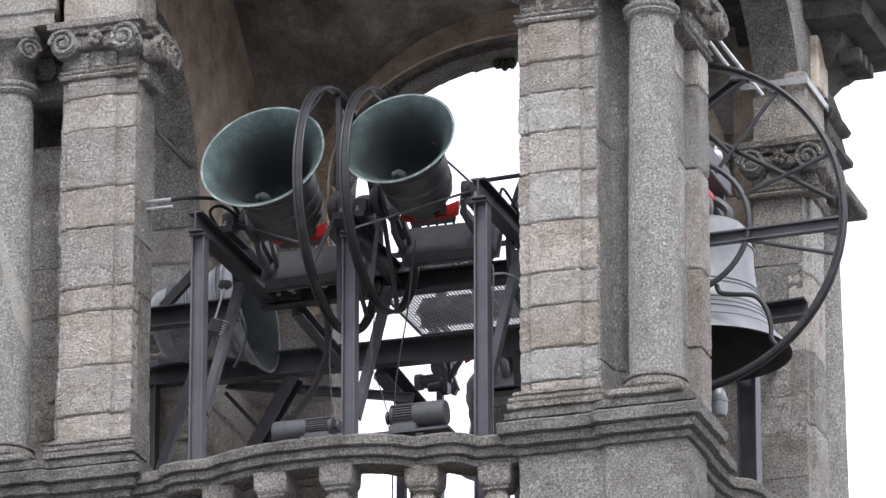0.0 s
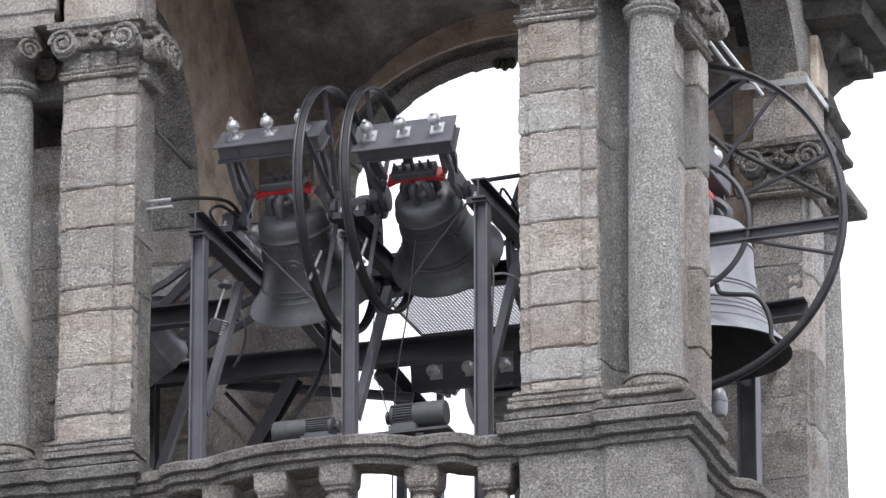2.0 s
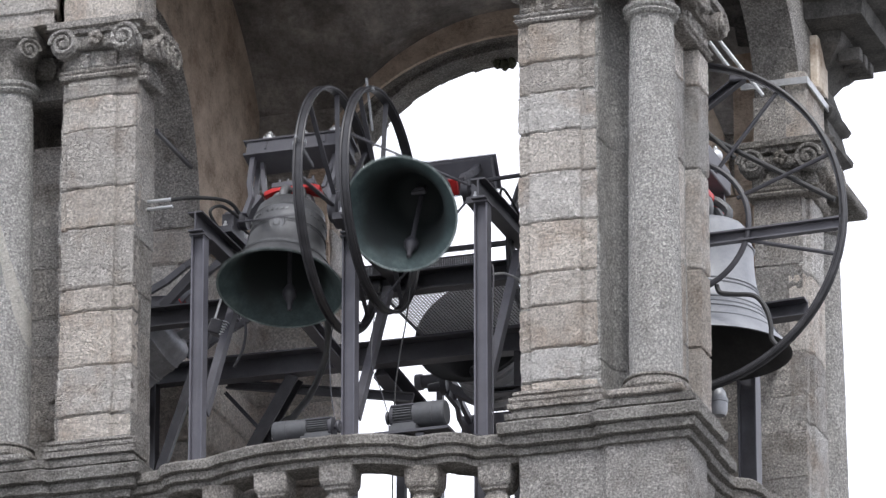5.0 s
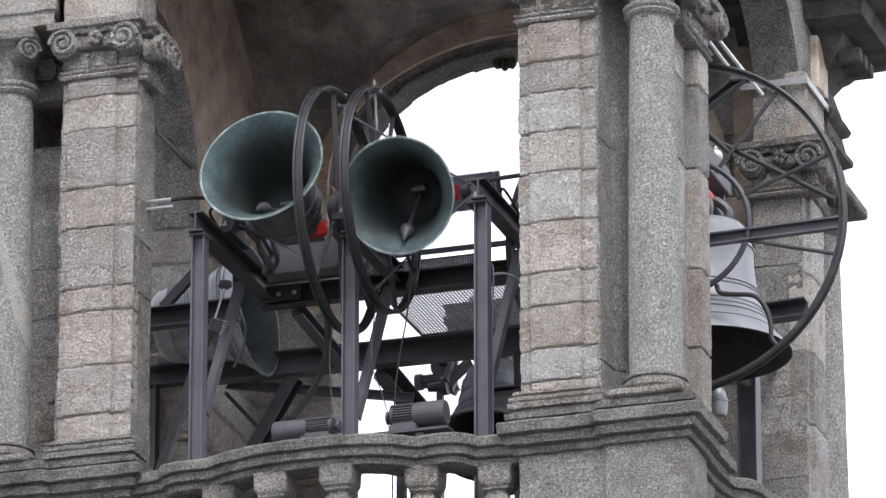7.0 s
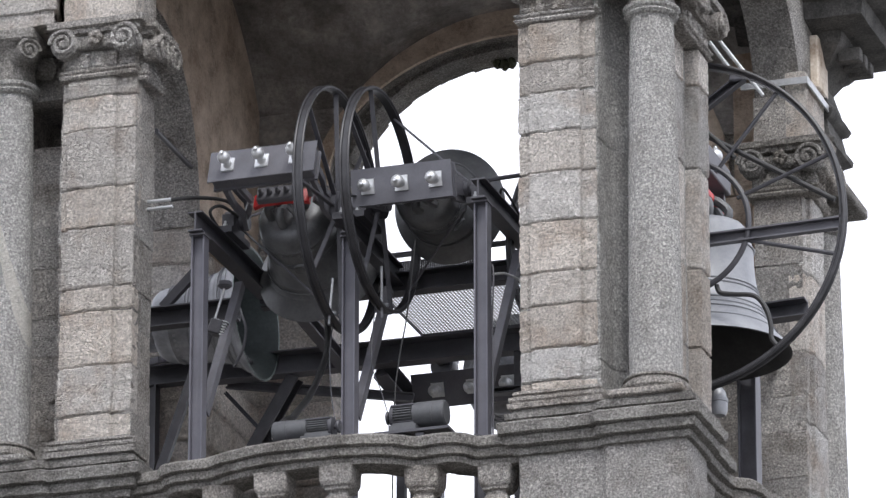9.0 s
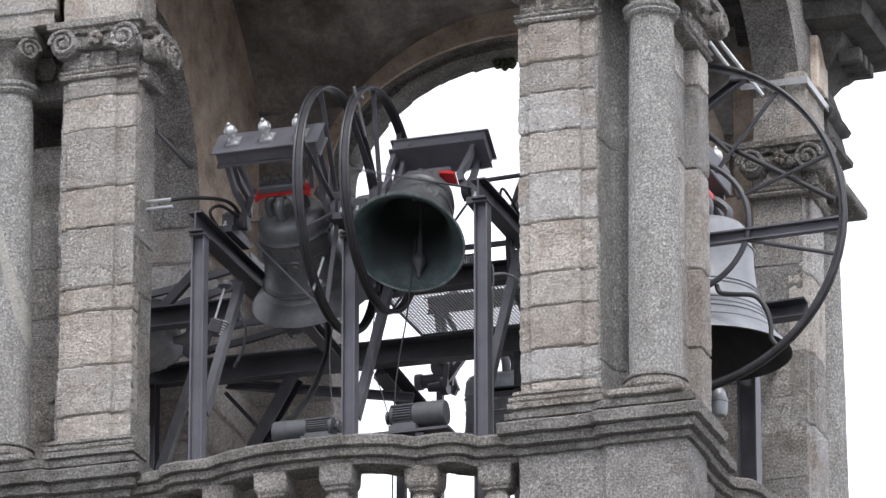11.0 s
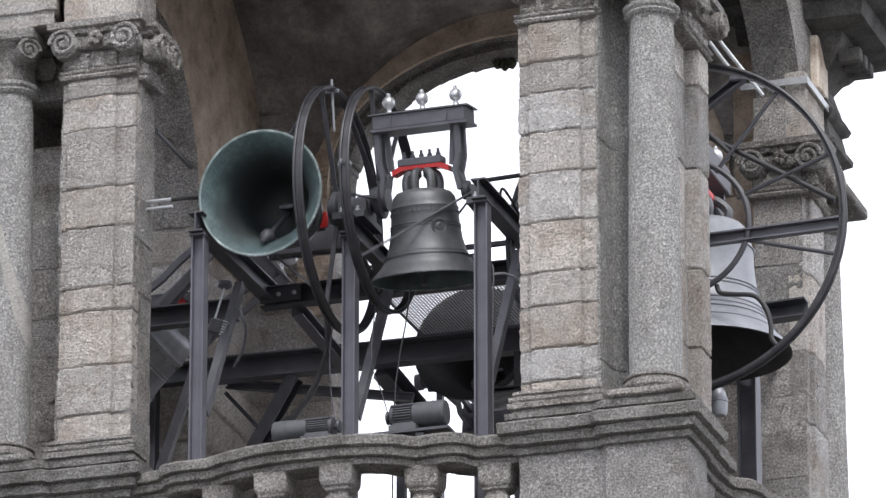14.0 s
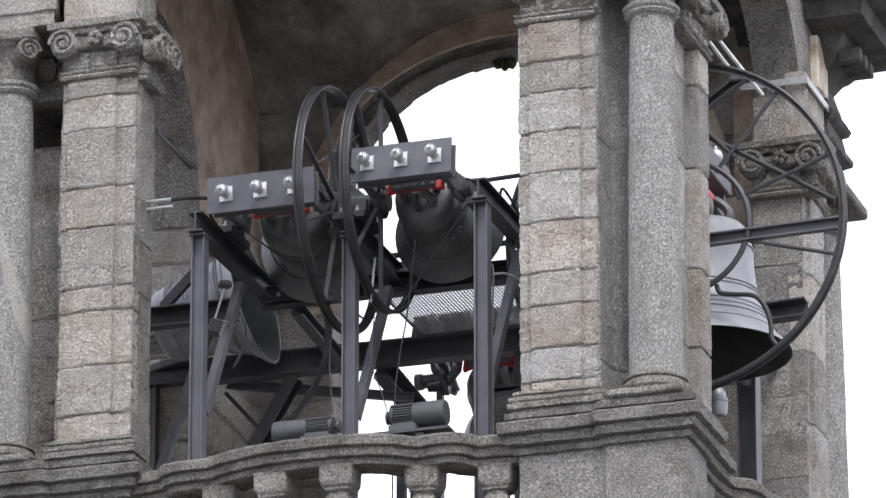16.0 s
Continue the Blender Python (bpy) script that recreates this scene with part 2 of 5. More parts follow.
def offset_loop(poly, d):
    """A closed plan outline (counter-clockwise) moved outwards by d."""
    out = []
    n = len(poly)
    for i in range(n):
        p0, p1, p2 = Vector(poly[i - 1]), Vector(poly[i]), Vector(poly[(i + 1) % n])
        a, b = (p1 - p0).normalized(), (p2 - p1).normalized()
        na, nb = Vector((a.y, -a.x)), Vector((b.y, -b.x))
        k = (na + nb)
        k = k / max(0.35, (1 + na.dot(nb)))
        out.append((p1.x + k.x * d, p1.y + k.y * d))
    return out


def prism(bm, poly, z0, z1, chamfer=0.0):
    if chamfer:
        inn = offset_loop(poly, -chamfer)
        rings = [[(*p, z0) for p in inn], [(*p, z0 + chamfer) for p in poly], [(*p, z1 - chamfer) for p in poly], [(*p, z1) for p in inn]]
    else:
        rings = [[(*p, z0) for p in poly], [(*p, z1) for p in poly]]
    ring_bridge(bm, rings)


def moulding(bm, poly, profile):
    """A solid whose plan outline grows and shrinks by the profile's (out, z)."""
    ring_bridge(bm, [[(*p, z) for p in offset_loop(poly, o)] for o, z in profile])


def lathe(bm, profile, n=40, m=None, cap=False):
    rings = [[Vector((r * math.cos(2 * math.pi * i / n), r * math.sin(2 * math.pi * i / n), z)) for i in range(n)] for r, z in profile]
    if m is not None:
        rings = [[m @ p for p in r] for r in rings]
    ring_bridge(bm, rings, cap=cap)


def tube(bm, pts, r, n=8, closed=False):
    """A round bar along points, kept free of twist."""
    pts = [Vector(p) for p in pts]
    rings, u = [], None
    k = len(pts)
    for i, p in enumerate(pts):
        a = pts[(i - 1) % k] if (closed or i > 0) else p
        b = pts[(i + 1) % k] if (closed or i < k - 1) else p
        t = (b - a).normalized()
        if u is None:
            u = t.orthogonal().normalized()
        u = (u - t * u.dot(t)).normalized()
        v = t.cross(u)
        rings.append([p + (u * math.cos(2 * math.pi * j / n) + v * math.sin(2 * math.pi * j / n)) * r for j in range(n)])
    if closed:
        rings.append(rings[0])
    ring_bridge(bm, rings, cap=not closed)
    if closed:
        bmesh.ops.remove_doubles(bm, verts=bm.verts, dist=1e-6)


def beam(bm, a, b, w, h, kind="I", up=(0, 0, 1), t=0.012):
    """A rolled steel section from a to b: I, U, L or flat; w across, h along 'up'."""
    a, b = Vector(a), Vector(b)
    d = (b - a)
    ln = d.length
    d.normalize()
    s = d.cross(Vector(up)).normalized()
    u = s.cross(d)
    m = Matrix((s, d, u)).transposed().to_4x4()
    m.translation = a
    a2, b2 = w / 2, h / 2
    outline = {
        "I": [(-a2, -b2), (a2, -b2), (a2, -b2 + t), (t / 2, -b2 + t), (t / 2, b2 - t), (a2, b2 - t), (a2, b2), (-a2, b2), (-a2, b2 - t), (-t / 2, b2 - t), (-t / 2, -b2 + t), (-a2, -b2 + t)],
        "H": [(-a2, -b2), (-a2 + t, -b2), (-a2 + t, -t / 2), (a2 - t, -t / 2), (a2 - t, -b2), (a2, -b2), (a2, b2), (a2 - t, b2), (a2 - t, t / 2), (-a2 + t, t / 2), (-a2 + t, b2), (-a2, b2)],
        "U": [(-a2, -b2), (a2, -b2), (a2, -b2 + t), (-a2 + t, -b2 + t), (-a2 + t, b2 - t), (a2, b2 - t), (a2, b2), (-a2, b2)],
        "L": [(-a2, -b2), (a2, -b2), (a2, -b2 + t), (-a2 + t, -b2 + t), (-a2 + t, b2), (-a2, b2)],
    }.get(kind, [(-a2, -b2), (a2, -b2), (a2, b2), (-a2, b2)])
    ring_bridge(bm, [[m @ Vector((x, y, z)) for x, z in outline] for y in (0, ln)])


def sagging(a, b, sag, n=14):
    a, b = Vector(a), Vector(b)
    return [a.lerp(b, i / n) - Vector((0, 0, sag * 4 * (i / n) * (1 - i / n))) for i in range(n + 1)]


def smooth_path(pts, n=6):
    pts = [Vector(p) for p in pts]
    out = []
    for i in range(len(pts) - 1):
        p0, p1, p2, p3 = pts[max(i - 1, 0)], pts[i], pts[i + 1], pts[min(i + 2, len(pts) - 1)]
        for j in range(n):
            t = j / n
            out.append(0.5 * ((2 * p1) + (p2 - p0) * t + (2 * p0 - 5 * p1 + 4 * p2 - p3) * t * t + (3 * p1 - p0 - 3 * p2 + p3) * t ** 3))
    return out + [pts[-1]]


# ---- plan of the belfry ----
XL, XR, YB = -4.02, 1.10, 4.95          # outer planes of the pilasters; the front plane is y = 0
CX, CY = (XL + XR) / 2, YB / 2
SPRING, RISE = 3.72, 1.02
FLOOR = -1.0
HALF = 1.46                              # half the width of each arch


def corner(k):
    """Maps the plan of the corner pier at front and right to corner k: 0 front right, 1 front left, 2 back left, 3 back right."""
    def f(p):
        x, y = p
        if k in (1, 2):
            x = 2 * CX - x
        if k in (2, 3):
            y = YB - y
        return (x, y)
    return f


def mapped(poly, k):
    q = [corner(k)(p) for p in poly]
    return q[::-1] if k in (1, 3) else q


PIER = [(0.0, 0.05), (0.58, 0.05), (0.60, 0.30), (0.72, 0.46), (1.05, 0.52), (1.05, 1.10), (0.68, 1.10), (0.68, 0.42), (0.0, 0.42)]
PEDESTAL = [(0.0, 0.0), (0.60, 0.0), (0.64, -0.04), (1.22, -0.04), (1.22, 0.48), (1.10, 0.52), (1.10, 1.10), (0.62, 1.10), (0.62, 0.42), (0.0, 0.42)]

ground = bmesh.new()
box(ground, (-1500, -1500, -16.3), (1500, 1500, -16.05))
tagged(part("ground", ground, EARTH, None), "grey paved square far below the tower", "ground", kind="structure")

shaft = bmesh.new()
prism(shaft, [(XL - 0.1, -0.1), (XR + 0.1, -0.1), (XR + 0.1, YB + 0.1), (XL - 0.1, YB + 0.1)], -16.05, FLOOR - 0.12)
tagged(part("wall_shaft", shaft, GRANITE, None), "plain granite tower shaft below the belfry", "wall", kind="structure")
# unseen floor, made pale to throw light up at the vault and bells
fl = bmesh.new()
box(fl, (XL, 0, FLOOR - 0.12), (XR, YB, FLOOR))
tagged(part("floor", fl, GRANITE_PALE, None), "grey granite floor of the belfry", "floor", kind="structure")

# corner piers in courses
SIDE_NAMES = ["wall_front_right", "wall_front_left", "wall_back_left", "wall_back_right"]
COURSES_REAR = [-0.02, 0.36, 0.80, 1.20, 1.54, 1.88, 2.28, 2.66, 2.98, 3.34, SPRING]
COURSES = [-0.02, 0.33, 0.62, 0.98, 1.27, 1.66, 1.99, 2.33, 2.62, 2.95, 3.32, SPRING]
piers = []
for k in range(4):
    pier = thing(SIDE_NAMES[k], "granite corner pier laid in large rough courses", "wall", kind="structure")
    piers.append(pier)
    rows = COURSES_REAR if k == 2 else COURSES
    for i, (z0, z1) in enumerate(zip(rows, rows[1:])):
        bm = bmesh.new()
        jig = (0.07 if k == 2 else 0.012) * math.sin(7.3 * i + 2.1 * k)
        if k == 2 and z1 > 2.5:
            jig = -0.02
        plan = [(1.32 if (k == 2 and x == 1.05) else x, 1.75 if (k == 2 and y == 1.10) else y) for x, y in PIER]
        if k == 2:
            plan = [(0.05 if x == 0.0 else x, y) for x, y in plan]
        if k == 0:
            plan = [(0.995 if x == 1.05 else x, y) for x, y in plan]
        if k == 1:
            plan = [{(0.60, 0.30): (0.60, 0.46), (0.72, 0.46): (0.78, 0.51)}.get(p, p) for p in plan]
        if k == 1 and z0 > 2.6:
            plan = [(0.0, 0.05), (0.58, 0.05), (0.585, 0.96), (1.0, 0.96), (1.01, 0.52), (1.12, 0.52), (1.12, 1.10), (0.50, 1.10), (0.50, 0.42), (0.0, 0.42)]
        prism(bm, offset_loop(mapped(plan, k), jig * 0.35), z0 + 0.002, z1 - 0.002, 0.022 if k == 2 else 0.0035)
        # rear-left pier: paler stone colour stands in for light falling on it
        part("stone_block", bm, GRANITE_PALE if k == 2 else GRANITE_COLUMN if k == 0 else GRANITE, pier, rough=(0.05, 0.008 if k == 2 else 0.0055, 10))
    bm = bmesh.new()
    prism(bm, mapped(PEDESTAL, k), FLOOR - 0.1, -0.26)
    part("pedestal", bm, GRANITE, pier, rough=(0.05, 0.008, 9))
    bm = bmesh.new()
    moulding(bm, mapped(PEDESTAL, k), [(0.0, -0.35), (0.035, -0.345), (0.038, -0.30), (0.028, -0.292), (0.082, -0.284), (0.088, -0.225), (0.076, -0.215), (0.125, -0.208), (0.13, -0.135), (0.118, -0.122), (0.065, -0.115), (0.06, -0.10), (0.082, -0.095), (0.085, -0.055), (0.045, -0.045), (0.04, -0.018), (0.0, -0.015)])
    part("pedestal_cornice", bm, CORNICE, pier, "weathered moulded stone cornice with dark stains", rough=(0.045, 0.0055, 9))


# walls above the springing, each with its arch
def arch_wall(name, p0, p1, thick, label, mid=None, half=HALF, spring=SPRING, rise=RISE):
    """p0 to p1: the inner face's run; thick: vector outwards; the arch sits mid metres along the run."""
    p0, p1, th = Vector(p0), Vector(p1), Vector(thick)
    d = (p1 - p0)
    ln = d.length
    d.normalize()
    bm = bmesh.new()
    n = 28
    mid = ln / 2 if mid is None else mid
    cols = [0.0] + [mid - half * math.cos(math.pi * i / n) for i in range(n + 1)] + [ln]
    low = [spring] + [spring + rise * math.sin(math.pi * i / n) for i in range(n + 1)] + [spring]
    top = 5.6
    a = [[bm.verts.new((*(p0 + d * c + o), z)) for c, z in zip(cols, low)] for o in (Vector((0, 0)), th)]
    b = [[bm.verts.new((*(p0 + d * c + o), top)) for c in cols] for o in (Vector((0, 0)), th)]
    for i in range(len(cols) - 1):
        bm.faces.new((a[0][i], a[0][i + 1], b[0][i + 1], b[0][i]))
        bm.faces.new((a[1][i], b[1][i], b[1][i + 1], a[1][i + 1]))
        bm.faces.new((a[0][i], a[1][i], a[1][i + 1], a[0][i + 1]))
        bm.faces.new((b[0][i], b[0][i + 1], b[1][i + 1], b[1][i]))
    for i in (0, -1):
        bm.faces.new((a[0][i], b[0][i], b[1][i], a[1][i]))
    ob = tagged(part(name, bm, PLASTER, None), label, "wall", kind="structure")
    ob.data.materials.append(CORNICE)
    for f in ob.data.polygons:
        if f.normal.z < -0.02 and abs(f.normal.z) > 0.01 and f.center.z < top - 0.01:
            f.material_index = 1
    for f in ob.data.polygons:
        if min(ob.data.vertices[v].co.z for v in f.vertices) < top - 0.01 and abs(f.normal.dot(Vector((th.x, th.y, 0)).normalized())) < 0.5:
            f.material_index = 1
    return ob


IX0, IX1, IY0, IY1 = XL + 0.42, XR - 0.42, 0.42, YB - 0.42
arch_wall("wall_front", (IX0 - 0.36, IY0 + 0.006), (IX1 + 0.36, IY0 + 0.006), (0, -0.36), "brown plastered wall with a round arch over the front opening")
arch_wall("wall_back", (IX0 - 0.36, IY1 - 0.006), (IX1 + 0.36, IY1 - 0.006), (0, 0.36), "dark plastered wall with a round arch over the rear opening", half=1.53, rise=1.06).data.materials[0] = VAULT
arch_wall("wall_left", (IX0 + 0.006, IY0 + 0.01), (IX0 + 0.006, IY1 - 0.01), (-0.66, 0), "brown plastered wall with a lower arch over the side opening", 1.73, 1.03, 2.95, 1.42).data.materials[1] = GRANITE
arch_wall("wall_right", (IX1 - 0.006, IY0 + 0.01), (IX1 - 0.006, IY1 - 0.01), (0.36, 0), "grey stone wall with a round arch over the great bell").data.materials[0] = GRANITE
# plaster on the inner faces of the piers, above the bare stone
for name, lo, hi in (("trim_plaster_left", (IX0 - 0.01, 3.21, 2.8), (IX0 + 0.022, IY1 - 0.024, 2.95)), ("trim_plaster_back", (CX - 1.80, IY1 - 0.022, 2.6), (-2.995, IY1 + 0.01, 3.2)),
                     ("trim_plaster_back_right", (0.005, IY1 - 0.022, 1.9), (IX1, IY1 + 0.01, 3.19)), ("trim_plaster_corner", (CX + 1.805, IY1 - 0.022, 3.2), (IX1 - 0.01, IY1 + 0.01, 4.6))):
    bm = bmesh.new()
    box(bm, lo, hi)
    tagged(part(name, bm, PLASTER, None), "stained brown plaster on the inner face of a pier", "wall", kind="structure")

# plaster band round the rear arch, and the stone ring set back inside it
bm = bmesh.new()
pts = []
for i in range(41):
    th = math.pi * i / 40
    ph = radians(16.8) + radians(180 - 33.6) * i / 40
    pts.append(((CX - 1.54 * math.cos(th), SPRING + 1.065 * math.sin(th)), (CX - 1.80 * math.cos(ph), 3.2 + 1.80 * math.sin(ph))))
pts = [((CX - 1.54, 3.2), (CX - 1.80, 3.2))] + pts + [((CX + 1.54, 3.2), (CX + 1.80, 3.2))]
ring_bridge(bm, [[(a[0], IY1 - 0.045, a[1]), (b[0], IY1 - 0.045, b[1]), (b[0], IY1 + 0.02, b[1]), (a[0], IY1 + 0.02, a[1])] for a, b in pts])
tagged(part("trim_arch_band", bm, PLASTER, None), "brown plaster band round the rear arch", "trim", kind="structure")
arch_ring = thing("trim_arch_stones", "worn dark granite stones lining the rear arch", "trim", kind="structure")
for i in range(15):
    bm = bmesh.new()
    rings = []
    for j in range(5):
        th = math.pi * (i + j / 4) / 15
        c, q = math.cos(th), math.sin(th)
        o = 0.014 * math.sin(5.1 * i)
        rings.append([(CX - (1.455 + o) * c, y, SPRING + (1.015 + o) * q) for y in (IY1 + 0.10, IY1 + 0.40)] + [(CX - 1.62 * c, y, SPRING + 1.15 * q) for y in (IY1 + 0.40, IY1 + 0.10)])
    ring_bridge(bm, rings)
    part("stone_block", bm, CORNICE, arch_ring, rough=(0.05, 0.007, 9))

# groined vault
bm = bmesh.new()
n = 44
hx, hy = (IX1 - IX0) / 2, (IY1 - IY0) / 2


def vault_z(u, v):
    return 3.2 + max(math.sqrt(max(0, 1.8 ** 2 - (u * hx) ** 2)), math.sqrt(max(0, 2.35 ** 2 - (v * hy) ** 2)))


grid = [[bm.verts.new((CX + hx * math.sin(math.pi / 2 * (2 * i / n - 1)), CY + hy * math.sin(math.pi / 2 * (2 * j / n - 1)),
                       vault_z(math.sin(math.pi / 2 * (2 * i / n - 1)), math.sin(math.pi / 2 * (2 * j / n - 1))))) for j in range(n + 1)] for i in range(n + 1)]
for i in range(n):
    for j in range(n):
        q = (grid[i][j], grid[i + 1][j], grid[i + 1][j + 1], grid[i][j + 1])
        if i == j:
            bm.faces.new((q[0], q[1], q[2])), bm.faces.new((q[0], q[2], q[3]))
        elif i + j == n - 1:
            bm.faces.new((q[0], q[1], q[3])), bm.faces.new((q[1], q[2], q[3]))
        else:
            bm.faces.new(q)
top = bmesh.ops.extrude_face_region(bm, geom=bm.faces[:])
for v in top["geom"]:
    if isinstance(v, bmesh.types.BMVert):
        v.co.z = 5.66
tagged(part("ceiling", bm, VAULT, None), "dark groined vault over the belfry", "ceiling", kind="structure")


# ---- pilasters, columns and their capitals ----
def volute(bm, m, r=0.09, depth=0.10):
    """A spiral scroll whose face looks along -y."""
    pts = []
    for i in range(40):
        a = i / 39 * 2 * math.pi * 1.9
        rr = r * (1 - 0.80 * i / 39)
        pts.append(m @ Vector((rr * math.cos(a), -depth, rr * math.sin(a))))
    tube(bm, pts, r * 0.17, 6)
    lathe(bm, [(0.001, -depth * 0.95), (r * 0.85, -depth * 0.9), (r * 1.0, -depth * 0.7), (r * 0.85, 0.0), (r, depth * 0.3), (0.001, depth * 0.3)], 20,
          m @ Matrix.Rotation(radians(-90), 4, "X"))
    lathe(bm, [(0.001, 0.02), (r * 0.2, 0.015), (r * 0.22, -0.03)], 10, m @ Matrix.Translation((0, -depth, 0)) @ Matrix.Rotation(radians(90), 4, "X"))


def capital(parent, m, w, d, z, mat=None):
    """Ionic pilaster capital: astragal, fluted neck, scrolls, garland and abacus; w along x, front at y = 0 going back d."""
    mat = mat or GRANITE
    sq = [(-w / 2, 0.0), (w / 2, 0.0), (w / 2, d), (-w / 2, d)]
    bm = bmesh.new()
    moulding(bm, sq, [(0.0, 0.0), (0.02, 0.004), (0.03, 0.02), (0.02, 0.036), (0.012, 0.04), (0.03, 0.05), (0.035, 0.064), (0.015, 0.076), (0.0, 0.08)])
    bm.transform(m @ Matrix.Translation((0, 0, z)))
    part("astragal", bm, mat, parent, rough=(0.04, 0.004, 12))
    bm = bmesh.new()
    box(bm, (-w / 2 + 0.01, 0.01, 0.08), (w / 2 - 0.01, d, 0.22))
    k = 5
    for i in range(k):
        x = -w / 2 + w * (i + 0.5) / k
        box(bm, (x - w / k * 0.32, -0.012, 0.085), (x + w / k * 0.32, 0.02, 0.2), chamfer=0.008)
    bm.transform(m @ Matrix.Translation((0, 0, z)))
    part("neck", bm, mat, parent, rough=(0.04, 0.004, 12))
    bm = bmesh.new()
    box(bm, (-w / 2 - 0.03, -0.05, 0.22), (w / 2 + 0.03, d, 0.33), chamfer=0.02)
    for s in (-1, 1):
        volute(bm, Matrix.Translation((s * (w / 2 - 0.035), -0.03, 0.25)) @ Matrix.Scale(s, 4, (1, 0, 0)), 0.105)
    bm.transform(m @ Matrix.Translation((0, 0, z)))
    part("scroll_block", bm, mat, parent, rough=(0.05, 0.004, 14))
    bm = bmesh.new()
    for i in range(5):
        t = math.pi * 2 * i / 5
        r = bmesh.ops.create_icosphere(bm, subdivisions=2, radius=0.028)
        for v in r["verts"]:
            v.co += Vector((0.035 * math.cos(t), -0.085, 0.285 + 0.035 * math.sin(t)))
    bm.transform(m @ Matrix.Translation((0, 0, z)))
    part("rosette", bm, mat, parent, smooth=True)
    bm = bmesh.new()
    moulding(bm, sq, [(0.03, 0.335), (0.06, 0.345), (0.065, 0.375), (0.10, 0.385), (0.105, 0.43), (0.06, 0.44)])
    bm.transform(m @ Matrix.Translation((0, 0, z)))
    part("abacus", bm, mat, parent, rough=(0.04, 0.004, 12))


def pilaster(m, w, joints, inset, label, group="belfry pilasters", proud=0.035, worn=0.0085):
    """w along x, front at y=0; a proud middle strip with a set-back strip on each side (inset: their widths)."""
    ob = thing("pilaster", label, "pilaster", m, group)
    a, b = inset
    groove = [(a, proud)] if proud < 0.05 else [(a - 0.085, proud), (a - 0.08, proud + 0.05), (a, proud + 0.05)]
    sec = [(0, proud), *groove, (a + 0.004, 0.0), (w - b - 0.004, 0.0), (w - b, 0.035), (w, 0.035), (w, 0.16), (0, 0.16)]
    rnd = random.Random(int(w * 1000) + len(joints) + int(joints[1] * 100))
    for z0, z1 in zip(joints, joints[1:]):
        bm = bmesh.new()
        j = rnd.uniform(-0.004, 0.006)
        prism(bm, offset_loop(sec, j), z0 + 0.0025, z1 - 0.0025, 0.012)
        tilt = rnd.uniform(-0.012, 0.012)
        for v in bm.verts:
            v.co.z += tilt * (v.co.x - w / 2) * (1 if 0.05 < v.co.z - joints[0] else 0)
            v.co += Vector((rnd.uniform(-0.003, 0.003), rnd.uniform(-0.003, 0.003), rnd.uniform(-0.003, 0.003)))
        part("stone_block", bm, GRANITE_PALE, ob, rough=(0.024, worn, 17))
    sq = [(0, 0), (w, 0), (w, 0.16), (0, 0.16)]
    bm = bmesh.new()
    moulding(bm, sq, [(0.065, -0.015), (0.07, 0.025), (0.045, 0.032), (0.06, 0.045), (0.06, 0.07), (0.03, 0.08), (0.022, 0.085), (0.04, 0.095), (0.035, 0.115), (0.012, 0.125), (0.0, 0.13)])
    part("base_moulding", bm, GRANITE, ob, rough=(0.04, 0.004, 11))
    capital(ob, Matrix.Translation((w / 2, 0, 0)), w - 0.02, 0.16, 2.90)
    bm = bmesh.new()
    prism(bm, sq, 3.335, 3.9, 0.01)
    part("impost", bm, GRANITE_PALE, ob, rough=(0.05, 0.005, 10))
    return ob


JOINTS_R = [0.1, 0.19, 0.43, 0.75, 1.00, 1.38, 1.75, 2.06, 2.36, 2.60, 2.90]
JOINTS_L = [0.1, 0.31, 0.68, 1.10, 1.28, 1.74, 2.05, 2.50, 2.76, 2.90]
PALE = "pale rough granite pilaster in worn courses with a scrolled capital"
pilaster(pose(0.0, 0.0, 0), 0.56, JOINTS_R, (0.085, 0.10), PALE)
pilaster(pose(-3.48, 0.0, 0), 0.56, JOINTS_L, (0.05, 0.14), PALE)
JOINTS_SIDE = [0.1, 0.62, 1.22, 1.98, 2.62, 2.90]
pilaster(pose(XR, 0.40, 0, 0, 0, 90), 0.70, JOINTS_SIDE, (0.42, 0.03), "pale granite pilaster with a deep return on the tower's side face", proud=0.09, worn=0.004)
pilaster(pose(XR, 3.85, 0, 0, 0, 90), 0.56, [0.1, 0.45, 1.05, 1.62, 2.25, 2.90], (0.085, 0.10), "pale granite pilaster at the far jamb of the side opening", worn=0.005)


